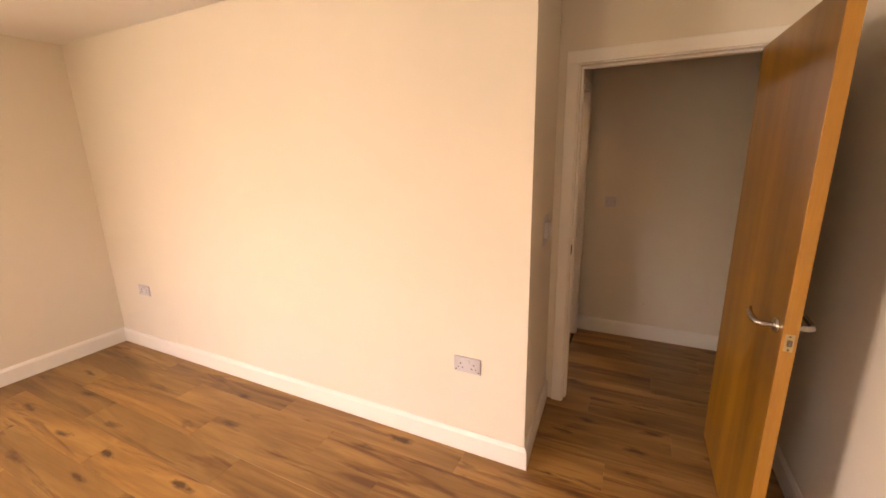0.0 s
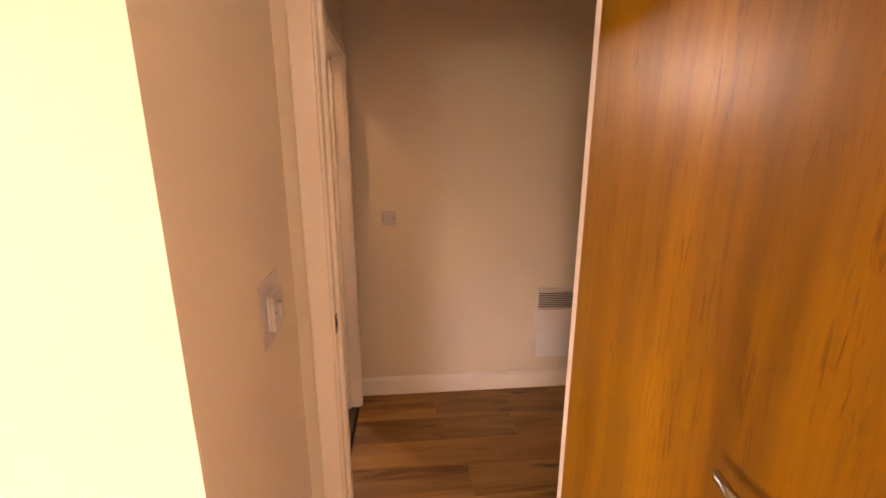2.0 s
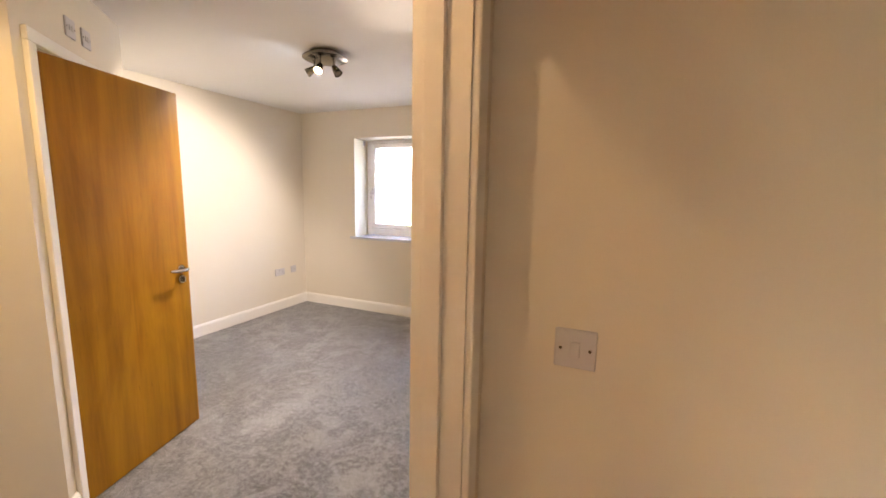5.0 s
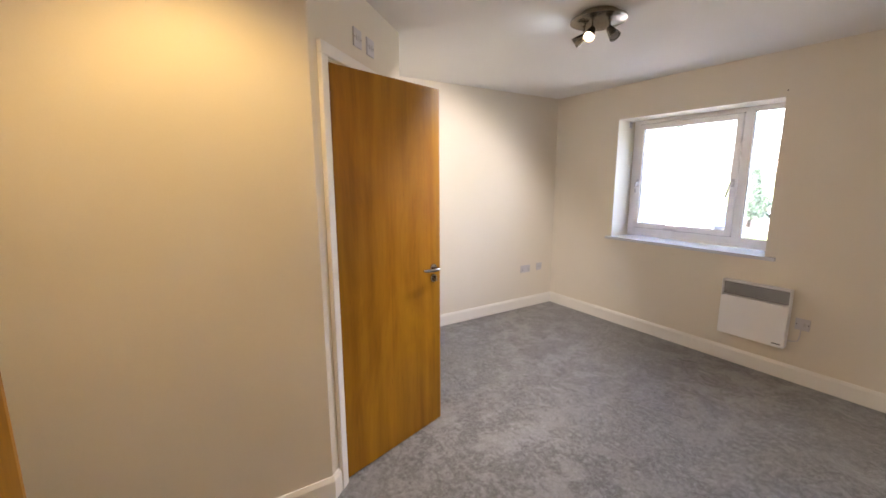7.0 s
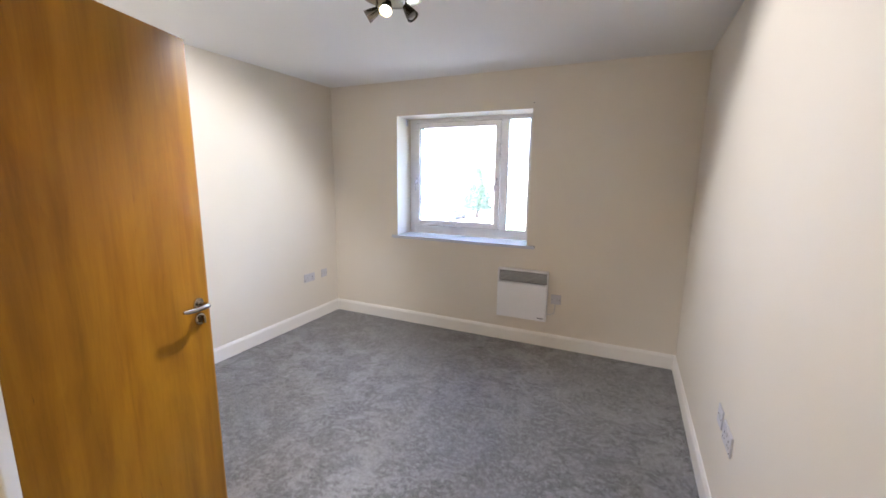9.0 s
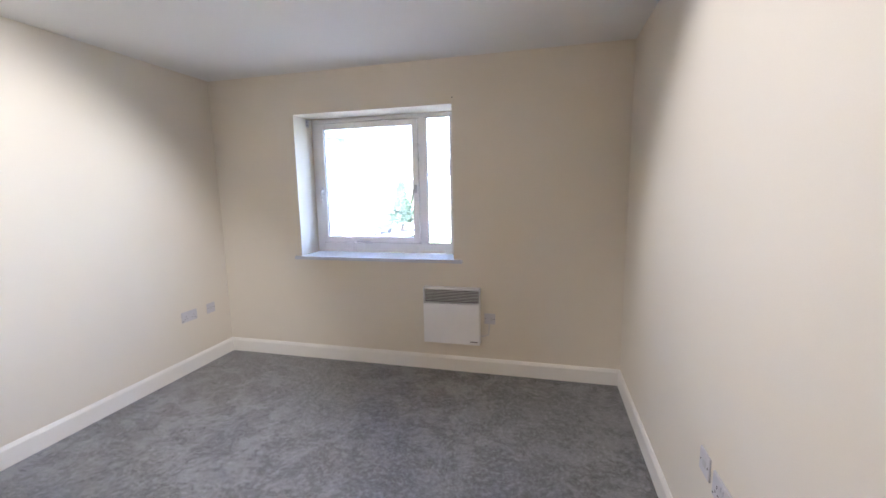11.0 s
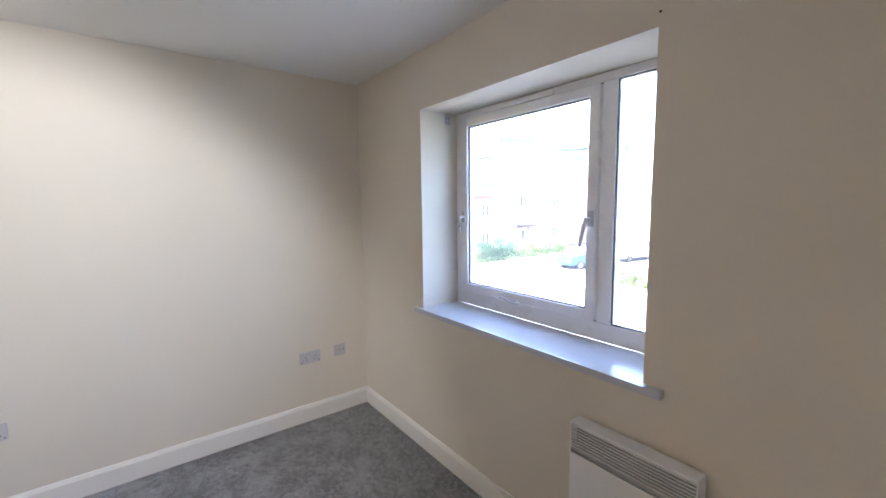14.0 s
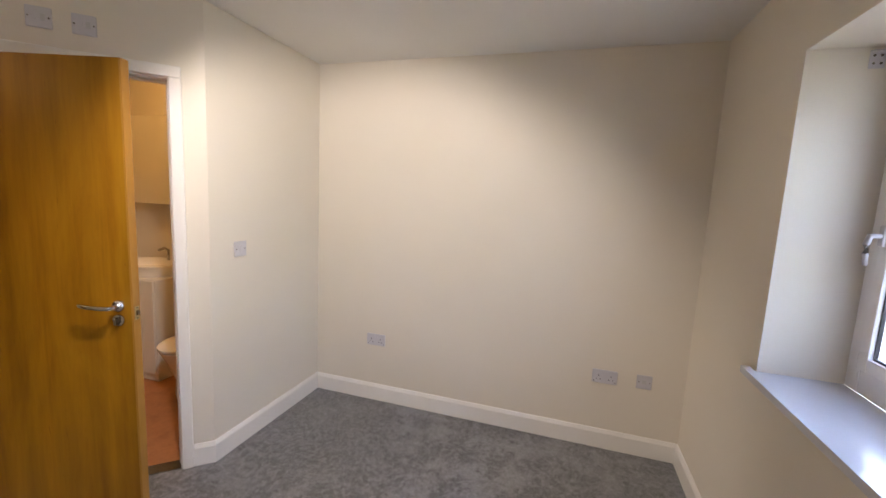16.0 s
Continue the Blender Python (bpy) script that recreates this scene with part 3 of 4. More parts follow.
# ---- bedroom window ----
def bedroom_window():
    w = thing("window_1", pose(0, 0, 0), "white upvc window with an opening casement and a narrow fixed light", "window", kind="structure")
    x0, x1, z0, z1 = WIN
    y0, y1 = 3.455, 3.52
    m0, m1 = -1.698, -1.630
    fr = 0.066
    part("frame_jamb", boxes(((x0, y0, z0), (x0 + fr, y1, z1)), bevel=0.004), UPVC, w)
    part("frame_jamb", boxes(((x1 - 0.080, y0, z0), (x1, y1, z1)), bevel=0.004), UPVC, w)
    part("frame_head", boxes(((x0 + fr, y0, z1 - 0.038), (x1 - 0.080, y1, z1)), bevel=0.004), UPVC, w)
    part("frame_cill", boxes(((x0 + fr, y0, z0), (x1 - 0.080, y1, z0 + 0.085)), bevel=0.004), UPVC, w)
    part("mullion", boxes(((m0, y0, z0 + 0.085), (m1, y1, z1 - 0.038)), bevel=0.004), UPVC, w)
    # casement
    a, b, c, d = x0 + fr + 0.004, m0 - 0.004, z0 + 0.089, z1 - 0.042
    s = part("casement", boxes(((a, y0 - 0.016, c), (a + 0.048, y0 + 0.045, d)), ((b - 0.048, y0 - 0.016, c), (b, y0 + 0.045, d)), ((a + 0.048, y0 - 0.016, c), (b - 0.048, y0 + 0.045, c + 0.048)), ((a + 0.048, y0 - 0.016, d - 0.048), (b - 0.048, y0 + 0.045, d)), bevel=0.003), UPVC, w, "white opening casement")
    g = part("pane", boxes(((a + 0.046, y0 + 0.010, c + 0.046), (b - 0.046, y0 + 0.014, d - 0.046))), GLASS, s, "clear glass pane")
    g.visible_shadow = False
    gasket = [((a + 0.048, y0 - 0.002, c + 0.048), (a + 0.053, y0 + 0.009, d - 0.048)), ((b - 0.053, y0 - 0.002, c + 0.048), (b - 0.048, y0 + 0.009, d - 0.048)), ((a + 0.053, y0 - 0.002, c + 0.048), (b - 0.053, y0 + 0.009, c + 0.053)), ((a + 0.053, y0 - 0.002, d - 0.053), (b - 0.053, y0 + 0.009, d - 0.048))]
    part("gasket", boxes(*gasket), PRINT, s, "thin dark rubber gasket")
    # dark strips stand in for the shade in the gap round the casement
    gap_strips = [((a - 0.003, y0 - 0.001, c - 0.003), (a, y0 + 0.02, d + 0.003)), ((a, y0 - 0.001, c - 0.003), (b, y0 + 0.02, c)), ((a, y0 - 0.001, d), (b, y0 + 0.02, d + 0.003))]
    part("gap_shade", boxes(*gap_strips), PRINT, w, "thin dark strips for the shaded gap round the casement")
    # fixed light
    e, f = m1, x1 - 0.080
    g = part("pane", boxes(((e - 0.004, y0 + 0.020, z0 + 0.081), (f + 0.004, y0 + 0.024, z1 - 0.034))), GLASS, w, "clear glass pane")
    g.visible_shadow = False
    c, d = z0 + 0.085, z1 - 0.038
    gasket = [((e, y0 + 0.006, c), (e + 0.005, y0 + 0.019, d)), ((f - 0.005, y0 + 0.006, c), (f, y0 + 0.019, d)), ((e + 0.005, y0 + 0.006, c), (f - 0.005, y0 + 0.019, c + 0.005)), ((e + 0.005, y0 + 0.006, d - 0.005), (f - 0.005, y0 + 0.019, d))]
    part("gasket", boxes(*gasket), PRINT, w, "thin dark rubber gasket")
    part("trickle_vent", boxes(((-2.45, y0 - 0.012, z1 - 0.035), (-1.95, y0 + 0.001, z1 - 0.012)), bevel=0.003), UPVC, w, "slim white trickle vent")

    def lever(xc, zc, down, length, sway):
        base = part("window_handle", boxes(((xc - 0.013, y0 - 0.028, zc - 0.035), (xc + 0.013, y0 - 0.015, zc + 0.035)), bevel=0.004), PLASTIC, s, "white lever handle")
        pts = [(xc, y0 - 0.024, zc), (xc, y0 - 0.055, zc - 0.002), (xc - sway * 0.2, y0 - 0.062, zc - down * 0.03), (xc - sway * 0.6, y0 - 0.060, zc - down * length * 0.6), (xc - sway, y0 - 0.056, zc - down * length)]
        part("lever", tube(pts, [0.009, 0.010, 0.010, 0.009, 0.007], 10), PLASTIC, base, "", True)

    lever(b - 0.024, 1.475, 1, 0.125, 0.030)
    lever(a + 0.024, 1.47, 1, 0.10, 0.0)
    st = part("window_stay", boxes(((-2.29, y0 - 0.027, z0 + 0.092), (-2.16, y0 - 0.0165, z0 + 0.106)), bevel=0.004), PLASTIC, s, "small white stay on the lower rail")
    part("stay_arm", tube([(-2.27, y0 - 0.022, z0 + 0.100), (-2.20, y0 - 0.036, z0 + 0.092), (-2.13, y0 - 0.034, z0 + 0.090)], 0.006, 8), PLASTIC, st, "", True)
    return w


bedroom_window()
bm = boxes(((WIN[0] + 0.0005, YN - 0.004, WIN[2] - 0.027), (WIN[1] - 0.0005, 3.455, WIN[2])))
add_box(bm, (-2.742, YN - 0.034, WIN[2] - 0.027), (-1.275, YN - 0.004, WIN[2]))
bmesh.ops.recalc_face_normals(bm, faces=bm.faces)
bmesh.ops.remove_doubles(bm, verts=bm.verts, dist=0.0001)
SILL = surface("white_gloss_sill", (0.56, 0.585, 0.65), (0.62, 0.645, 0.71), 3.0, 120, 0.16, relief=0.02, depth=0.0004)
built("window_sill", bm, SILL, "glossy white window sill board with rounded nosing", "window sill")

# blind bracket left in the reveal
bk = thing("blind_bracket", pose(WIN[0] + 0.001, 3.385, 2.055), "small white metal blind bracket screwed to the window reveal", "bracket")
part("plate", boxes(((0, -0.022, -0.03), (0.003, 0.022, 0.03)), bevel=0.001), PLASTIC, bk)
part("lip", boxes(((0.003, -0.022, 0.022), (0.022, 0.022, 0.026)), bevel=0.001), PLASTIC, bk)
for z in (-0.014, 0.012):
    for y in (-0.010, 0.010):
        part("screw", lathe([(0.004, 0), (0.004, 0.0015), (0.002, 0.002)], 10, m=Matrix.Translation((0.003, y, z)) @ Matrix.Rotation(radians(90), 4, "Y")), NICKEL, bk)


# ---- wall fittings: local x along the wall, z up, -y out of the wall ----
def plate_body(f, w, h, t=0.009, mat=None):
    return part("face_plate", boxes(((-w / 2, -t, -h / 2), (w / 2, -0.0003, h / 2)), bevel=0.003), mat or PLASTIC, f)


def plate_screws(f, xs, z=0.0, t=0.009):
    for x in xs:
        part("screw", lathe([(0.0035, 0), (0.0035, 0.0010), (0.002, 0.0014)], 10, m=Matrix.Translation((x, -t + 0.0003, z)) @ Matrix.Rotation(radians(90), 4, "X")), NICKEL, f)


def double_socket(at, label):
    f = thing("double_socket", at, label, "wall socket", "sockets")
    p = plate_body(f, 0.146, 0.086)
    for cx in (-0.036, 0.036):
        for dx, z, w, h in ((0, 0.012, 0.005, 0.010), (-0.011, -0.010, 0.0075, 0.005), (0.011, -0.010, 0.0075, 0.005)):
            part("pin_slot", boxes(((cx + dx - w / 2, -0.0096, z - h / 2 - 0.006), (cx + dx + w / 2, -0.0088, z + h / 2 - 0.006))), PRINT, p)
        sx = -0.009 if cx < 0 else 0.009
        part("rocker", boxes(((sx - 0.006, -0.0125, 0.012), (sx + 0.006, -0.0088, 0.032)), bevel=0.0015), PLASTIC, p)
    plate_screws(f, (-0.062, 0.062), -0.03)
    return f


def light_switch(at, label, plate=0.086):
    f = thing("light_switch", at, label, "light switch", "switches")
    p = plate_body(f, plate, plate)
    part("rocker", boxes(((-0.010, -0.0155, -0.017), (0.010, -0.0088, 0.017)), bevel=0.002), PLASTIC, p, "raised white rocker")
    plate_screws(f, (-0.030, 0.030))
    return f


def fused_spur(at, label):
    f = thing("fused_spur", at, label, "wall switch", "fused spurs")
    p = plate_body(f, 0.086, 0.086)
    part("rocker", boxes(((-0.018, -0.0130, -0.012), (-0.004, -0.0088, 0.012)), bevel=0.0015), PLASTIC, p)
    part("fuse_holder", boxes(((0.006, -0.0110, -0.014), (0.022, -0.0088, 0.014)), bevel=0.001), GREY_TRIM, p)
    plate_screws(f, (-0.034, 0.034))
    return f


def blank_plate(at, label):
    f = thing("aerial_plate", at, label, "wall plate")
    p = plate_body(f, 0.086, 0.086, 0.007)
    part("outlet", boxes(((-0.012, -0.0082, -0.012), (0.012, -0.0068, 0.012)), bevel=0.0005), GREY_TRIM, p)
    plate_screws(f, (-0.030, 0.030), 0, 0.007)
    return f


def on_west(y, z, x=XW):   # wall that faces east
    return pose(x, y, z, 0, 0, 90)


def on_north(x, z, y=YN):  # wall that faces south
    return pose(x, y, z, 0, 0, 0)


double_socket(on_west(2.742, 0.47), "white plastic double wall socket near the window corner")
blank_plate(on_west(2.965, 0.475), "cream plastic aerial plate beside the corner socket")
double_socket(on_west(1.172, 0.465), "white plastic double wall socket above the skirting")
double_socket(pose(XE, 1.46, 0.49, 0, 0, -90), "white plastic double wall socket on the bare side wall")
blank_plate(pose(XE, 1.61, 0.50, 0, 0, -90), "white plastic aerial plate on the bare side wall")
light_switch(pose(-2.735, YS, 1.18, 0, 0, 180), "white plastic light switch beside the ensuite door")
sp = fused_spur(on_north(-1.062, 0.455), "white plastic fused spur with a flex to the heater")
part("flex", tube([(-0.005, -0.004, -0.041), (-0.006, -0.006, -0.09), (-0.012, -0.008, -0.13), (-0.05, -0.010, -0.145), (-0.10, -0.012, -0.14)], 0.0035, 8), PLASTIC, sp, "thin white heater flex", True)
fused_spur(on_north(1.63, 0.45, 0.0), "white plastic fused spur beside the hall heater")
light_switch(on_north(0.208, 1.155, 0.0), "white plastic light switch on the hall wall")
double_socket(on_north(-0.305, 0.515, YB), "white plastic double wall socket above the skirting")
double_socket(on_north(-3.15, 0.53, YB), "white plastic double wall socket near the far corner")
# dimmer in a raised surround beside the living room door
dm = light_switch(pose(-0.0205, -1.425, 1.166, 0, 0, 93.0) @ Matrix.Translation((0, -0.012, 0)), "white plastic switch in a raised square surround")
part("back_box", boxes(((-0.041, 0.0, -0.041), (0.041, 0.0085, 0.041)), bevel=0.002), PLASTIC, dm, "shallow white back box")
part("surround", boxes(((-0.075, 0.0085, -0.078), (0.075, 0.0118, 0.078)), bevel=0.0012), PLASTIC, dm, "flat white square surround")
# two isolator switches above the ensuite door
for u, lab in ((0.435, "white plastic fan isolator switch above the ensuite door"), (0.585, "white plastic isolator switch above the ensuite door")):
    fused_spur(Matrix.Translation((*diag(u, 0), 2.20)) @ pose(0, 0, 0, 0, 0, ang), lab)
# sensor box high on the hall wall
sb = thing("wall_sensor", on_north(1.548, 2.13, 0.0), "small white plastic sensor box high on the hall wall", "sensor")
part("case", boxes(((-0.05, -0.035, -0.055), (0.05, -0.0003, 0.055)), bevel=0.008), PLASTIC, sb)
part("lens", boxes(((-0.046, -0.0375, 0.005), (-0.034, -0.034, 0.03)), bevel=0.001), PRINT, sb)


# small marks left in the paint
for x, z, y, lab in ((0.52, 0.31, 0.0, "small brown scuff mark on the hall wall"), (WIN[1] + 0.004, WIN[3] + 0.045, YN, "small dark nail hole above the window corner")):
    mk = thing("wall_mark", on_north(x, z, y), lab, "wall mark")
    part("spot", lathe([(0.0045, 0.0002), (0.0040, 0.0008), (0.0015, 0.0010)], 10, m=Matrix.Rotation(radians(90), 4, "X")), BRASS if y == 0.0 else DARK, mk)


def panel_heater(at, width, label):
    """A slim wall convector: steel case, louvred outlet along the top, thermostat on the side."""
    f = thing("panel_heater", at, label, "heater", "panel heaters")
    w, h, d = width, 0.45, 0.075
    for x in (-w / 2, w / 2 - 0.006):
        part("side_panel", boxes(((x, -d, 0), (x + 0.006, -0.014, h)), bevel=0.002), ENAMEL, f)
    part("front_panel", boxes(((-w / 2 + 0.006, -d, 0), (w / 2 - 0.006, -d + 0.005, h - 0.125)), bevel=0.0015), ENAMEL, f, "white enamelled steel front")
    part("back_panel", boxes(((-w / 2 + 0.006, -0.02, 0), (w / 2 - 0.006, -0.014, h))), ENAMEL, f)
    part("top_rail", boxes(((-w / 2 + 0.006, -d, h - 0.012), (w / 2 - 0.006, -0.02, h)), bevel=0.003), ENAMEL, f)
    part("base_panel", boxes(((-w / 2 + 0.006, -d + 0.005, 0), (w / 2 - 0.006, -0.02, 0.006))), ENAMEL, f)
    part("inner_void", boxes(((-w / 2 + 0.007, -d + 0.034, h - 0.124), (w / 2 - 0.007, -d + 0.038, h - 0.013))), DARK, f, "dark inside behind the louvres")
    n = 9
    for i in range(n):
        z = h - 0.121 + i * (0.109 / n) + 0.006
        bm = bmesh.new()
        prof = ((-d + 0.0005, z), (-d + 0.0005, z + 0.0030), (-d + 0.010, z + 0.0028), (-d + 0.010, z + 0.0005))
        ends = [[bm.verts.new((x, y, zz)) for y, zz in prof] for x in (-w / 2 + 0.006, w / 2 - 0.006)]
        for k in range(4):
            bm.faces.new((ends[0][k], ends[0][(k + 1) % 4], ends[1][(k + 1) % 4], ends[1][k]))
        bm.faces.new(ends[0])
        bm.faces.new(ends[1])
        bmesh.ops.recalc_face_normals(bm, faces=bm.faces)
        part("louvre", bm, ENAMEL, f)
    part("badge", boxes(((w / 2 - 0.075, -d - 0.0008, 0.022), (w / 2 - 0.018, -d + 0.0002, 0.029))), PRINT, f, "small dark printed badge")
    for x in (-w / 2 + 0.05, w / 2 - 0.08):
        part("wall_bracket", boxes(((x, -0.016, 0.05), (x + 0.03, 0, h - 0.05))), ENAMEL, f)
    return f


panel_heater(on_north(-1.358, 0.255), 0.45, "white wall-mounted panel heater with louvred top under the window")
panel_heater(on_north(1.315, 0.255, 0.0), 0.40, "white wall-mounted panel heater with louvred top in the hall")


# ---- ceiling spotlights ----
def spotlight_cluster(at, label, heads):
    f = thing("ceiling_light", at, label, "ceiling light", "ceiling lights")
    part("base_plate", lathe([(0.098, 0), (0.104, -0.004), (0.104, -0.024), (0.136, -0.028), (0.150, -0.034), (0.150, -0.044), (0.128, -0.054), (0.05, -0.062), (0.014, -0.064)], 48), NICKEL, f, "round brushed nickel ceiling plate", True)
    for turn, tilt, bulb in heads:
        base = pose(0, 0, 0, 0, 0, turn) @ Matrix.Translation((0.075, 0, -0.054))
        arm = part("arm", tube([(0, 0, 0.004), (0, 0, -0.030), (0.006, 0, -0.050)], 0.005, 10), NICKEL, f, "", True, at=base)
        part("collar", lathe([(0.012, 0.004), (0.014, -0.002), (0.010, -0.010)], 16), NICKEL, f, "", True, at=base)
        head_m = base @ Matrix.Translation((0.008, 0, -0.060)) @ Matrix.Rotation(radians(tilt), 4, "Y") @ Matrix.Scale(0.76, 4)
        hd = part("spot_head", lathe([(0.012, 0.026), (0.022, 0.023), (0.027, 0.005), (0.036, -0.036), (0.041, -0.064), (0.0375, -0.064), (0.031, -0.036), (0.014, -0.014)], 28), NICKEL, f, "brushed nickel spotlight head", True, at=head_m)
        part("bulb", lathe([(0.007, -0.013), (0.021, -0.024), (0.031, -0.050), (0.029, -0.057), (0.012, -0.060)], 22), bulb, hd, "spotlight bulb", True)
    return f


spotlight_cluster(pose(-1.675, 1.475, H), "round nickel ceiling light with three spot heads, two lit", ((205, -60, BULB_COOL), (285, -40, BULB_WARM), (0, -38, BULB_OFF)))
spotlight_cluster(pose(-0.60, -0.66, H), "round nickel passage ceiling light with lit spot heads", ((175, -70, BULB_WARM), (340, -40, BULB_WARM), (80, -40, BULB_OFF)))


# ---- ensuite, seen through the half-open door ----
va = thing("vanity_unit", pose(XW, -0.78, 0), "white vanity cabinet with two doors under a basin", "cabinet")
part("carcass", boxes(((0.001, -0.30, 0.0), (0.40, 0.30, 0.80)), bevel=0.003), GLOSS_WHITE, va)
for y0, y1 in ((-0.296, -0.002), (0.002, 0.296)):
    dr = part("door", boxes(((0.401, y0, 0.06), (0.419, y1, 0.795)), bevel=0.003), GLOSS_WHITE, va)
    yk = y1 - 0.04 if y0 < -0.1 else y0 + 0.04
    part("knob", lathe([(0.006, 0), (0.006, 0.012), (0.014, 0.018), (0.012, 0.026), (0.004, 0.028)], 16, m=Matrix.Translation((0.419, yk, 0.66)) @ Matrix.Rotation(radians(90), 4, "Y")), NICKEL, dr, "dark metal knob", True)
ba = thing("basin", pose(XW + 0.22, -0.78, 0.80), "white ceramic basin on the vanity cabinet", "basin")
bm = lathe([(0.20, 0.0005), (0.215, 0.05), (0.235, 0.085), (0.232, 0.092), (0.20, 0.085), (0.16, 0.035), (0.03, 0.02)], 36)
bmesh.ops.scale(bm, verts=bm.verts, vec=(0.92, 1.22, 1))
part("bowl", bm, CERAMIC, ba, "", True)
part("tap", tube([(-0.175, 0, 0.08), (-0.175, 0, 0.17), (-0.14, 0, 0.19), (-0.09, 0, 0.175)], 0.011, 12), CHROME, ba, "chrome mixer tap", True)
mc = thing("mirror_cabinet", pose(XW, -0.80, 1.36), "wall cabinet with a mirrored door above the basin", "cabinet")
part("carcass", boxes(((0.001, -0.28, 0), (0.13, 0.28, 0.70)), bevel=0.003), GLOSS_WHITE, mc)
part("mirror_door", boxes(((0.131, -0.278, 0.002), (0.149, 0.278, 0.698)), bevel=0.002), MIRROR, mc, "mirror glass door")
to = thing("toilet", pose(XW, -0.06, 0), "white ceramic toilet with closed seat lid", "toilet")
bm = lathe([(0.10, -0.004), (0.11, 0.05), (0.105, 0.16), (0.15, 0.30), (0.185, 0.385), (0.175, 0.395), (0.10, 0.395)], 32)
bmesh.ops.scale(bm, verts=bm.verts, vec=(1.25, 1.0, 1))
bmesh.ops.translate(bm, verts=bm.verts, vec=(0.44, 0, 0))
part("pan", bm, CERAMIC, to, "", True)
bm = lathe([(0.180, 0.398), (0.192, 0.404), (0.192, 0.416), (0.16, 0.428), (0.05, 0.432)], 36)
bmesh.ops.scale(bm, verts=bm.verts, vec=(1.25, 1.0, 1))
bmesh.ops.translate(bm, verts=bm.verts, vec=(0.44, 0, 0))
part("seat_lid", bm, CERAMIC, to, "closed white seat lid", True)
part("cistern", boxes(((0.002, -0.19, 0.40), (0.19, 0.19, 0.78)), bevel=0.02, segments=3), CERAMIC, to, "", True)
part("cistern_lid", boxes(((0.0005, -0.20, 0.781), (0.20, 0.20, 0.815)), bevel=0.01), CERAMIC, to, "", True)
part("flush_button", lathe([(0.022, 0.815), (0.022, 0.820), (0.018, 0.822)], 18, m=Matrix.Translation((0.10, 0, 0))), CHROME, to)
part("soil_stem", boxes(((0.05, -0.07, -0.004), (0.40, 0.07, 0.36)), bevel=0.02), CERAMIC, to)

# living room windows, behind and beside the walk's start
lw = thing("window_3", pose(0, 0, 0), "white upvc end window of the living room", "window", kind="structure")
part("frame", boxes(((LW[0], -8.09, LW[2]), (LW[0] + 0.05, -8.05, LW[3])), ((LW[1] - 0.05, -8.09, LW[2]), (LW[1], -8.05, LW[3])), ((LW[0] + 0.05, -8.09, LW[2]), (LW[1] - 0.05, -8.05, LW[2] + 0.05)), ((LW[0] + 0.05, -8.09, LW[3] - 0.05), (LW[1] - 0.05, -8.05, LW[3]))), UPVC, lw)

sw = thing("window_2", pose(0, 0, 0), "white upvc side window of the living room", "window", kind="structure")
part("frame", boxes(((-3.69, SW[0], SW[2]), (-3.65, SW[0] + 0.05, SW[3])), ((-3.69, SW[1] - 0.05, SW[2]), (-3.65, SW[1], SW[3])), ((-3.69, SW[0] + 0.05, SW[2]), (-3.65, SW[1] - 0.05, SW[2] + 0.05)), ((-3.69, SW[0] + 0.05, SW[3] - 0.05), (-3.65, SW[1] - 0.05, SW[3]))), UPVC, sw)

# ---- outside: street, houses, planting ----
G = -2.8
ASPHALT = surface("pale_dry_asphalt", (0.09, 0.088, 0.085), (0.125, 0.122, 0.118), 0.4, 30, 0.9, relief=0.2, depth=0.004, spec=0.2)
PAVING = surface("concrete_paving", (0.26, 0.255, 0.245), (0.33, 0.325, 0.31), 0.8, 25, 0.9, relief=0.1, depth=0.003)
GRASS = surface("mown_grass", (0.045, 0.075, 0.018), (0.08, 0.115, 0.03), 1.5, 60, 0.9, relief=0.5, depth=0.02)
LEAF = surface("hedge_leaves", (0.06, 0.085, 0.025), (0.11, 0.135, 0.05), 2.0, 20, 0.7, relief=0.0, shift=True)
LEAF_DARK = surface("conifer_leaves", (0.025, 0.055, 0.03), (0.05, 0.09, 0.045), 2.0, 20, 0.7, relief=0.0, shift=True)
BARK = surface("bark", (0.08, 0.06, 0.04), (0.14, 0.10, 0.07), 5, 30, 0.9, relief=0.5, depth=0.01)
RENDER_WALL = surface("white_render", (0.45, 0.44, 0.41), (0.52, 0.50, 0.47), 0.8, 30, 0.9, relief=0.1)
ROOF_TILE = surface("grey_roof_tile", (0.032, 0.033, 0.037), (0.050, 0.050, 0.054), 1.2, 12, 0.9, relief=0.2, spec=0.1)
DARK_PANE = surface("dark_window_pane", (0.05, 0.06, 0.07), (0.09, 0.10, 0.12), 0.7, 10, 0.08, relief=0.0)
BLUE_SHEET = surface("blue_grey_fascia", (0.08, 0.13, 0.20), (0.12, 0.18, 0.26), 2, 20, 0.5, relief=0.0)
CAR_BLUE = surface("blue_car_paint", (0.02, 0.06, 0.30), (0.03, 0.08, 0.36), 3, 40, 0.2, relief=0.0, coat=0.8)
CAR_WHITE = surface("silver_car_paint", (0.55, 0.56, 0.58), (0.62, 0.63, 0.65), 3, 40, 0.25, relief=0.0, coat=0.8)
RUBBER = surface("tyre_rubber", (0.02, 0.02, 0.02), (0.035, 0.035, 0.035), 5, 60, 0.8, relief=0.1)


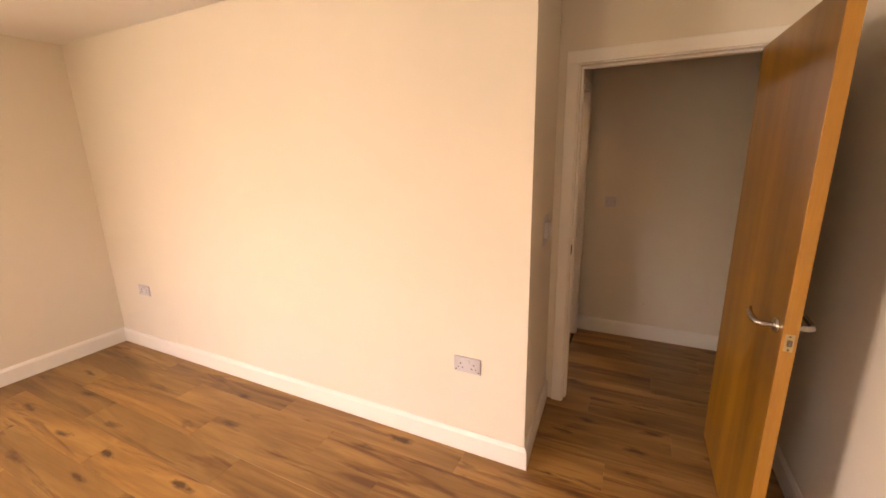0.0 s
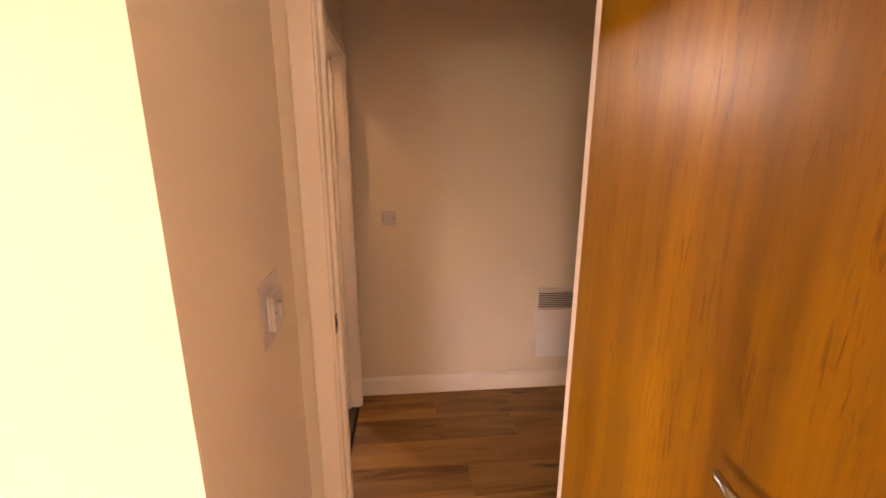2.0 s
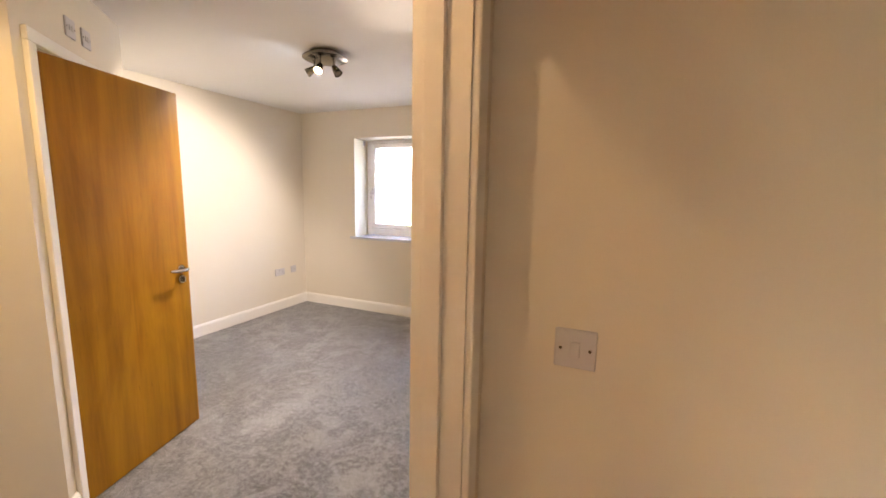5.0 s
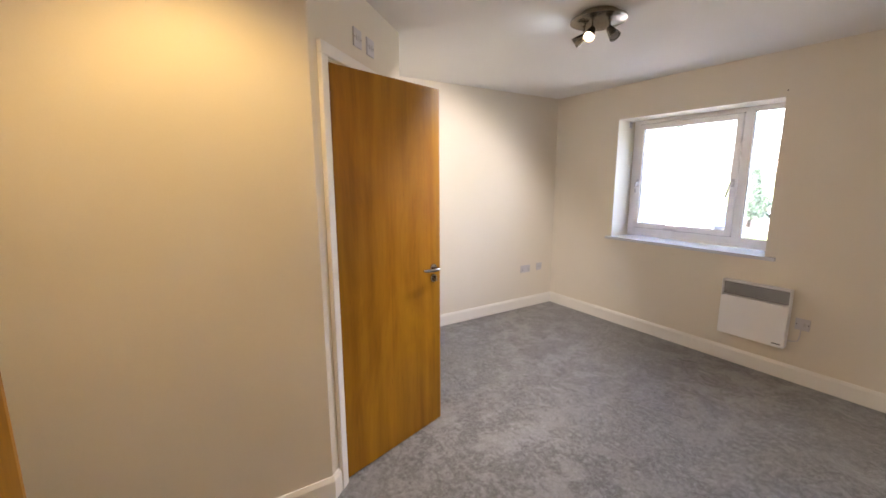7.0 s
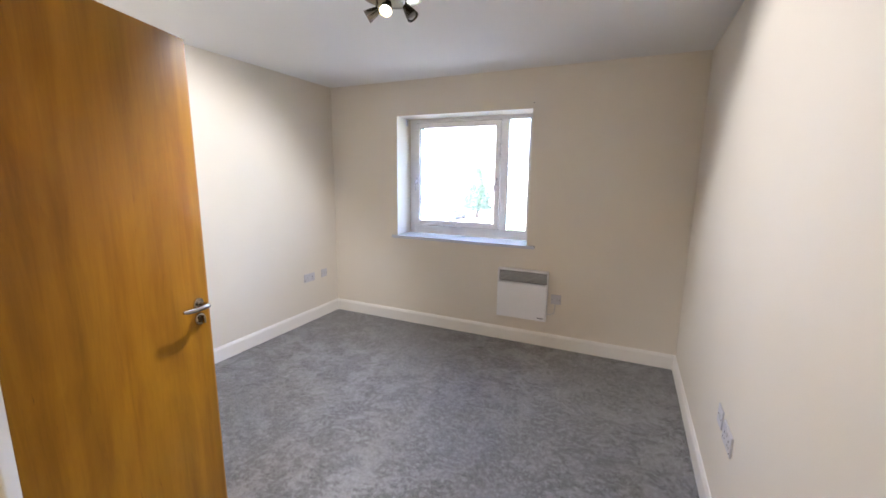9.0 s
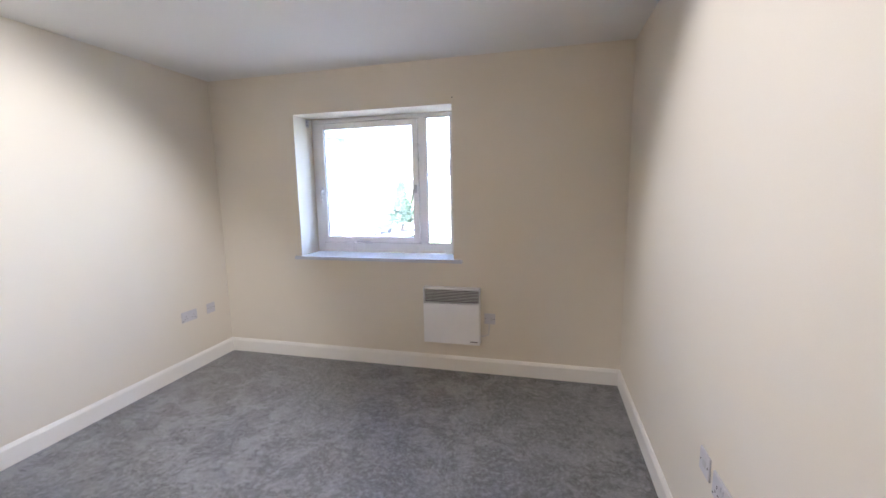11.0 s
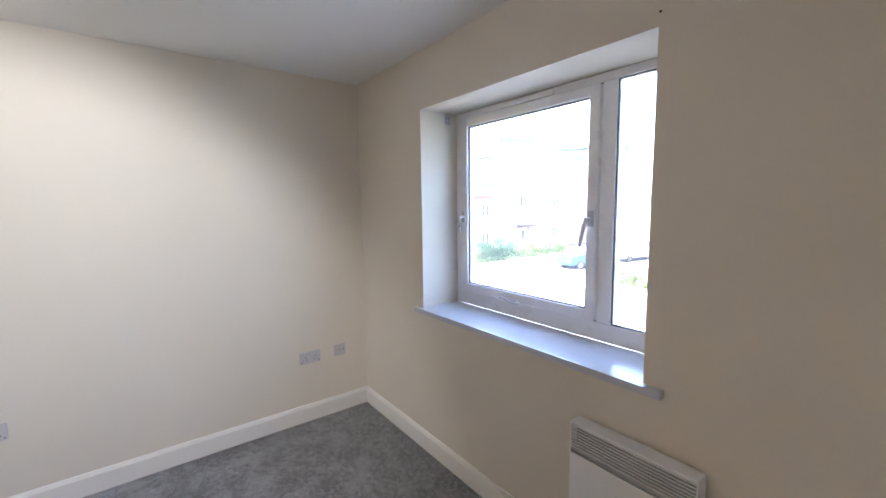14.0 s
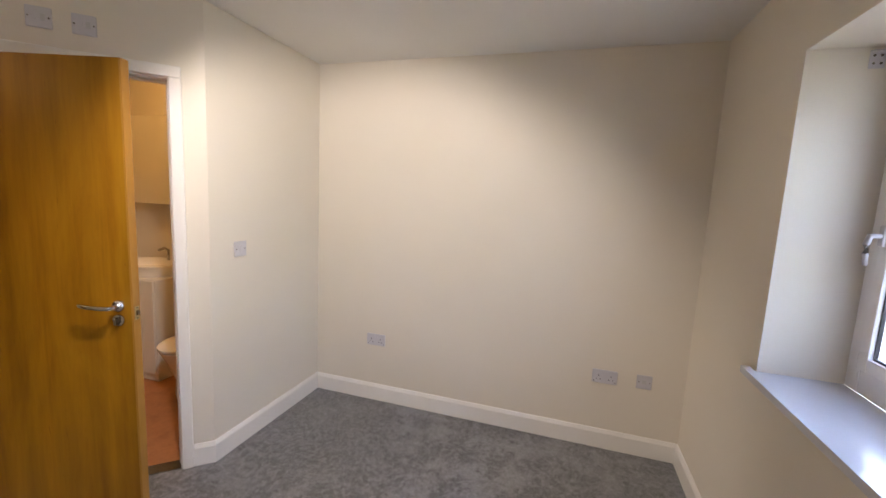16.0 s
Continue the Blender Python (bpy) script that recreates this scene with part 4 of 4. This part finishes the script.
def brickwork(name):
    m, n, l, b = material(name)
    br = n.new("ShaderNodeTexBrick")
    for key, value in (("Scale", 1.0), ("Mortar Size", 0.010), ("Brick Width", 0.225), ("Row Height", 0.075), ("Bias", 0.0)):
        br.inputs[key].default_value = value
    br.inputs["Color1"].default_value, br.inputs["Color2"].default_value, br.inputs["Mortar"].default_value = (0.23, 0.115, 0.085, 1), (0.29, 0.155, 0.115, 1), (0.32, 0.27, 0.24, 1)
    tc = n.new("ShaderNodeTexCoord")
    sw = n.new("ShaderNodeSeparateXYZ")
    cb = n.new("ShaderNodeCombineXYZ")
    sm = n.new("ShaderNodeMath")
    l.new(tc.outputs["Object"], sw.inputs[0])
    l.new(sw.outputs[0], sm.inputs[0])
    l.new(sw.outputs[1], sm.inputs[1])
    l.new(sm.outputs[0], cb.inputs[0])
    l.new(sw.outputs[2], cb.inputs[1])
    l.new(cb.outputs[0], br.inputs["Vector"])
    v = coords(n, l)
    c = mix(n, l, 0.3, br.outputs["Color"], ramp(n, l, noise_node(n, l, v, 0.8, 4), ((0.3, (0.21, 0.11, 0.08)), (0.7, (0.30, 0.165, 0.12)))))
    l.new(c, b.inputs["Base Color"])
    b.inputs["Roughness"].default_value = 0.9
    bump(n, l, b, br.outputs["Fac"], 0.3, 0.006)
    return m


BRICK = brickwork("red_brick")

bm = bmesh.new()
ring = [bm.verts.new((2500 * math.cos(2 * math.pi * k / 64), 2500 * math.sin(2 * math.pi * k / 64), G - 0.12)) for k in range(64)]
bm.faces.new(ring)
built("ground", bm, GRASS, "grassy ground reaching to the horizon", "ground")
built("road", boxes(((-20.2, 5.2, G - 0.5), (14, 19.5, G)), ((-20.2, 19.5, G - 0.5), (-13.0, 60, G))), ASPHALT, "pale dry asphalt road and turning area", "road")
built("pavement", boxes(((-21.6, -20, G - 0.5), (-20.2, 60, G + 0.11)), bevel=0.02), PAVING, "pale concrete pavement with a kerb", "pavement")
built("pavement", boxes(((-13.0, 19.5, G - 0.5), (14, 20.7, G + 0.11)), bevel=0.02), PAVING, "pale concrete pavement with a kerb", "pavement")
built("lawn", boxes(((-12.8, 20.8, G - 0.5), (14, 27.0, G + 0.06))), GRASS, "short green lawn beside the pavement", "lawn")


def leaf_clumps(count, inside, size, rng):
    """Many small tilted leaf blades scattered through a shape."""
    bm = bmesh.new()
    for _ in range(count):
        p = inside(rng)
        d = Vector((rng.uniform(-1, 1), rng.uniform(-1, 1), rng.uniform(-0.6, 1))).normalized()
        a = d.orthogonal().normalized()
        c = d.cross(a)
        s = size * rng.uniform(0.6, 1.4)
        vs = [bm.verts.new(p + v) for v in (-a * s, c * s * 0.55 - d * s * 0.15, a * s, -c * s * 0.55 - d * s * 0.15)]
        bm.faces.new(vs)
    return bm


def hedge(x, y, length, depth, height, along_y, mat, label):
    rng = random.Random(int(x * 7 + y * 13))

    def inside(r):
        u, v, w = r.uniform(0, length), r.uniform(0, depth), r.random() ** 0.6
        top = height * (0.85 + 0.2 * noise.noise(Vector((u * 0.8, v, x))))
        px, py = (v, u) if along_y else (u, v)
        return Vector((px, py, w * top))
    h = thing("hedge", pose(x, y, G), label, "hedge", "hedges along the street")
    part("foliage", leaf_clumps(2600, inside, 0.10, rng), mat, h)
    for k in range(4):
        u = length * (k + 0.5) / 4
        px, py = (depth / 2, u) if along_y else (u, depth / 2)
        part("stem", tube([(px, py, -0.1), (px + 0.05, py, height * 0.7)], 0.03, 6), BARK, h)
    return h


hedge(-23.2, 14.0, 7.5, 1.2, 1.15, True, LEAF, "clipped bright green hedge in front of the houses")
hedge(-23.4, 22.2, 3.0, 1.5, 1.7, True, LEAF_DARK, "tall dark green shrub in front of the houses")
hedge(-23.0, 25.6, 6.5, 1.2, 1.2, True, LEAF, "clipped bright green hedge in front of the houses")
hedge(-12.2, 21.5, 5.0, 2.0, 0.9, False, LEAF, "low green shrubs on the lawn")


def tree(x, y, height, spread, label):
    rng = random.Random(int(x * 11 + y))
    t = thing("tree", pose(x, y, G - 0.1), label, "tree")
    bm = tube([(0, 0, 0), (0.1, 0, height * 0.3), (0.0, 0.1, height * 0.6), (0.05, 0, height * 0.95)], [0.28, 0.2, 0.13, 0.03], 10)
    for k in range(9):
        a, z = k * 2.4, height * (0.25 + 0.07 * k)
        r = spread * (1 - 0.085 * k)
        tube([(0, 0, z), (math.cos(a) * r * 0.5, math.sin(a) * r * 0.5, z + 0.35), (math.cos(a) * r * 0.9, math.sin(a) * r * 0.9, z + 0.5)], [0.07, 0.045, 0.015], 6, bm)
    part("trunk", bm, BARK, t)

    def inside(r):
        z = r.uniform(0.18, 1.0)
        a = r.uniform(0, 2 * math.pi)
        rad = spread * (1.08 - z) * (0.75 + 0.5 * noise.noise(Vector((math.cos(a) * 2, math.sin(a) * 2, z * 6)))) * r.random() ** 0.4
        return Vector((math.cos(a) * rad, math.sin(a) * rad, z * height))
    part("crown", leaf_clumps(5200, inside, 0.17, rng), LEAF_DARK, t)
    return t


tree(-15.5, 41.0, 5.3, 2.3, "dark green conifer beyond the street")


def house_window(h, x, z, w, ht, name="window"):
    f = part(name, boxes(((x - w / 2, -0.02, z), (x - w / 2 + 0.07, 0.05, z + ht)), ((x + w / 2 - 0.07, -0.02, z), (x + w / 2, 0.05, z + ht)), ((x - w / 2 + 0.07, -0.02, z), (x + w / 2 - 0.07, 0.05, z + 0.07)), ((x - w / 2 + 0.07, -0.02, z + ht - 0.07), (x + w / 2 - 0.07, 0.05, z + ht)), ((x - 0.035, -0.02, z + 0.07), (x + 0.035, 0.05, z + ht - 0.07))), UPVC, h, "white framed window")
    part("pane", boxes(((x - w / 2 + 0.07, 0.02, z + 0.07), (x - 0.035, 0.03, z + ht - 0.07))), DARK_PANE, f)
    part("pane", boxes(((x + 0.035, 0.02, z + 0.07), (x + w / 2 - 0.07, 0.03, z + ht - 0.07))), DARK_PANE, f)
    part("sill", boxes(((x - w / 2 - 0.06, -0.07, z - 0.06), (x + w / 2 + 0.06, 0.0, z))), UPVC, f)
    return f


def facade(w, d, h, holes):
    """Four outer walls; the front one is pierced by real openings (x, z, width, height)."""
    spans = [((0, 0.25, 0), (0.25, d, h)), ((w - 0.25, 0.25, 0), (w, d, h)), ((0.25, d - 0.25, 0), (w - 0.25, d, h))]
    xs = sorted({0, w, *(x - ww / 2 for x, z, ww, hh in holes), *(x + ww / 2 for x, z, ww, hh in holes)})
    for a, b in zip(xs, xs[1:]):
        c = (a + b) / 2
        z = 0
        for x, zz, ww, hh in sorted((o for o in holes if abs(c - o[0]) < o[2] / 2), key=lambda o: o[1]):
            if zz > z:
                spans.append(((a, 0, z), (b, 0.25, zz)))
            z = zz + hh
        spans.append(((a, 0, z), (b, 0.25, h)))
    return boxes(*spans)


def hip_roof(w, d, z, rise, over):
    bm = bmesh.new()
    a = [bm.verts.new(p) for p in ((-over, -over, z), (w + over, -over, z), (w + over, d + over, z), (-over, d + over, z))]
    r0, r1 = (d / 2, w - d / 2) if w > d else (w / 2 - 0.1, w / 2 + 0.1)
    b = [bm.verts.new(p) for p in ((r0, d / 2, z + rise), (r1, d / 2, z + rise))]
    for f in ((a[0], a[1], b[1], b[0]), (a[1], a[2], b[1]), (a[2], a[3], b[0], b[1]), (a[3], a[0], b[0]), (a[3], a[2], a[1], a[0])):
        bm.faces.new(f)
    bmesh.ops.recalc_face_normals(bm, faces=bm.faces)
    return bm


def house(at, w, d, h, rise, holes, label, wall=None, top=0.0, courses=True):
    t = thing("house", at, label, "house")
    part("wall", facade(w, d, h, holes), wall or BRICK, t)
    part("inside", boxes(((0.3, 0.6, 0.05), (w - 0.3, 0.7, h - 0.05))), DARK, t)
    if top:
        part("upper_band", boxes(((-0.02, -0.02, h), (w + 0.02, d + 0.02, h + top))), RENDER_WALL, t, "white rendered upper band")
    if rise:
        rf = part("roof", hip_roof(w, d, h + top, rise, 0.45), ROOF_TILE, t, "grey tiled hipped roof")
        part("fascia", boxes(((-0.47, -0.49, h + top - 0.2), (w + 0.47, -0.452, h + top + 0.02))), UPVC, rf, "white fascia board")
        slope = rise / (d / 2 + 0.45)
        if courses:
            for k in range(1, 12):
                y = -0.45 + (d / 2 + 0.45) * k / 12.5
                z = h + top + (y + 0.45) * slope
                part("tile_course", boxes(((-0.45 + (y + 0.45), y - 0.05, z - 0.01), (w + 0.45 - (y + 0.45), y, z + 0.035))), ROOF_TILE, rf)
    for i, (x, z, ww, hh) in enumerate(holes):
        house_window(t, x, z, ww, hh)
    return t


ha = house(pose(-25.0, 12.0, G, 0, 0, 90), 15.0, 8.0, 5.25, 3.0, [(9.4, 0.75, 1.9, 1.35), (9.4, 2.75, 1.9, 2.0), (12.8, 0.9, 0.95, 1.15), (12.8, 3.3, 1.0, 1.1), (4.0, 0.9, 1.5, 1.2), (4.0, 3.2, 1.5, 1.2)], "two-storey red brick house with grey hipped roof")
bal = part("balcony", boxes(((8.2, -0.50, 2.62), (10.6, -0.01, 2.70))), PRINT, ha, "dark metal balcony")
part("rail", boxes(((8.2, -0.50, 3.68), (10.6, -0.46, 3.72)), ((8.2, -0.46, 3.68), (8.24, -0.01, 3.72)), ((10.56, -0.46, 3.68), (10.6, -0.01, 3.72))), PRINT, bal)
for k in range(17):
    part("baluster", boxes(((8.21 + k * 0.1475, -0.49, 2.70), (8.23 + k * 0.1475, -0.47, 3.68))), PRINT, bal)
hb = house(pose(-26.0, 27.4, G, 0, 0, 90), 15.0, 10.0, 6.9, 2.9, [(3.2, 4.1, 1.2, 1.15), (8.0, 4.1, 1.2, 1.15), (8.0, 1.0, 1.2, 1.15), (12.0, 4.1, 1.2, 1.15)], "three-storey red brick block with white upper band", top=1.6)
dd = part("door", boxes(((2.55, -0.04, 0.0), (3.65, -0.005, 2.1)), bevel=0.01), UPVC, hb, "white entrance door")
part("door_glass", boxes(((2.85, -0.046, 1.1), (3.35, -0.041, 1.9))), DARK_PANE, dd)
part("canopy", boxes(((2.2, -0.9, 2.3), (4.9, -0.002, 2.42)), bevel=0.01), PRINT, hb, "flat dark door canopy")
ds = part("satellite_dish", lathe([(0.02, 0.0), (0.22, 0.03), (0.38, 0.10), (0.375, 0.105), (0.21, 0.04), (0.02, 0.012)], 24, m=Matrix.Translation((1.4, -0.55, 8.95)) @ Matrix.Rotation(radians(70), 4, "X")), GREY_TRIM, hb, "grey satellite dish", True)
part("dish_arm", tube([(1.4, -0.55, 8.95), (1.4, -0.2, 8.75), (1.4, 0.05, 8.75)], 0.025, 8), GREY_TRIM, ds)
hc = house(pose(-36.0, 46.0, G, 0, 0, 30), 9.5, 9.0, 11.3, 0, [(2.0, 1.0, 1.3, 1.3), (6.0, 1.0, 1.3, 1.3), (2.0, 4.0, 1.3, 1.3), (6.0, 4.0, 1.3, 1.3), (2.0, 7.0, 1.3, 1.3), (6.0, 7.0, 1.3, 1.3)], "tall pale block under a blue flat roof", wall=RENDER_WALL, courses=False)
part("flat_roof", boxes(((-1.0, -1.2, 11.3), (10.5, 9.5, 11.65)), bevel=0.03), BLUE_SHEET, hc, "blue-grey overhanging flat roof")
hd = house(pose(-11.5, 34.0, G, 0, 0, 0), 9.0, 8.0, 5.4, 2.6, [(2.1, 0.7, 1.0, 1.3), (2.1, 4.0 - 0.35, 1.0, 1.3), (5.5, 0.7, 1.2, 1.3), (5.5, 3.65, 1.2, 1.3)], "pale rendered two-storey house with dark windows", wall=RENDER_WALL, courses=False)


def car(at, paint, label):
    c = thing("car", at, label, "car", "parked cars")

    def slab(profile, half):
        bm = bmesh.new()
        sides = [[bm.verts.new((x, s * half * k, z)) for x, z, k in profile] for s in (-1, 1)]
        n = len(profile)
        for i in range(n):
            bm.faces.new((sides[0][i], sides[0][(i + 1) % n], sides[1][(i + 1) % n], sides[1][i]))
        bm.faces.new(sides[0])
        bm.faces.new(sides[1])
        bmesh.ops.recalc_face_normals(bm, faces=bm.faces)
        bmesh.ops.bevel(bm, geom=bm.edges[:], offset=0.04, segments=2, affect="EDGES")
        return bm
    part("body", slab(((-2.05, 0.28, 1), (-2.08, 0.62, 1), (-1.95, 0.88, 0.97), (-1.0, 0.94, 0.97), (1.75, 0.96, 0.97), (2.02, 0.85, 0.96), (2.05, 0.30, 1)), 0.86), paint, c, "", True)
    part("cabin_glass", slab(((-1.0, 0.93, 0.93), (-0.35, 1.40, 0.76), (1.15, 1.42, 0.76), (1.75, 0.95, 0.92)), 0.84), DARK_PANE, c, "dark car windows", True)
    part("roof", slab(((-0.42, 1.40, 0.78), (-0.30, 1.46, 0.74), (1.10, 1.48, 0.74), (1.20, 1.41, 0.78)), 0.84), paint, c, "", True)
    for x in (-1.3, 1.28):
        for s in (-1, 1):
            w = part("wheel", lathe([(0.20, -0.10), (0.31, -0.10), (0.325, -0.06), (0.325, 0.06), (0.31, 0.10), (0.20, 0.10)], 24, m=Matrix.Translation((x, s * 0.78, 0.325)) @ Matrix.Rotation(radians(90), 4, "X")), RUBBER, c, "", True)
            part("rim", lathe([(0.205, -0.105), (0.19, -0.09), (0.05, -0.085), (0.05, 0.085), (0.19, 0.09), (0.205, 0.105)], 20, m=Matrix.Translation((x, s * 0.78, 0.325)) @ Matrix.Rotation(radians(90), 4, "X")), NICKEL, w, "", True)
    for s in (-1, 1):
        part("headlight", boxes(((-2.085, s * 0.66 - 0.14, 0.66), (-2.0, s * 0.66 + 0.14, 0.80)), bevel=0.03), CERAMIC, c)
    return c


car(pose(-16.4, 26.2, G, 0, 0, 75), CAR_BLUE, "blue hatchback parked on the street")
car(pose(-16.2, 31.8, G, 0, 0, 80), CAR_WHITE, "silver hatchback parked on the street")
car(pose(-17.0, 37.6, G, 0, 0, 85), CAR_BLUE, "blue hatchback parked on the street")

# ---- laminate boards, last ----
ROWS = 0.193
BOARD = 1.21
rng = random.Random(5)
shared = {}


def board(x0, x1, y0, y1):
    key = (round(x1 - x0, 3), round(y1 - y0, 3))
    if key not in shared:
        bm = bmesh.new()
        e, w, l = 0.0012, key[1], key[0]
        lo = [bm.verts.new(p) for p in ((0, 0, -0.011), (l, 0, -0.011), (l, w, -0.011), (0, w, -0.011))]
        mid = [bm.verts.new(p) for p in ((0, 0, -0.0012), (l, 0, -0.0012), (l, w, -0.0012), (0, w, -0.0012))]
        top = [bm.verts.new(p) for p in ((e, e, 0), (l - e, e, 0), (l - e, w - e, 0), (e, w - e, 0))]
        for a, b in ((lo, mid), (mid, top)):
            for k in range(4):
                bm.faces.new((a[k], a[(k + 1) % 4], b[(k + 1) % 4], b[k]))
        bm.faces.new(top)
        bmesh.ops.recalc_face_normals(bm, faces=bm.faces)
        shared[key] = mesh_of("plank", bm, LAMINATE)
    ob = new("plank", shared[key])
    ob.parent = floor
    ob.location = (x0, y0, 0)


y = -5.29 - 14 * ROWS
row = -14
while y < -0.002:
    y1 = min(y + ROWS, -0.002)
    mid = (y + y1) / 2
    if mid < YB:
        x, xe = -3.595, 1.145
    elif mid < YD + 0.05:
        x, xe = -0.04, (1.145 if mid < YD else 0.888)
    else:
        x, xe = (0.002, 2.395)
    off = (0.37 * row) % 1.0
    first = True
    while x < xe - 0.001:
        step = BOARD * (1 - off if first else 1)
        first = False
        if step < 0.15:
            step += BOARD
        x1 = min(x + step, xe)
        board(x, x1 - 0.0004, y, y1 - 0.0004)
        x = x1
    y = y1
    row += 1
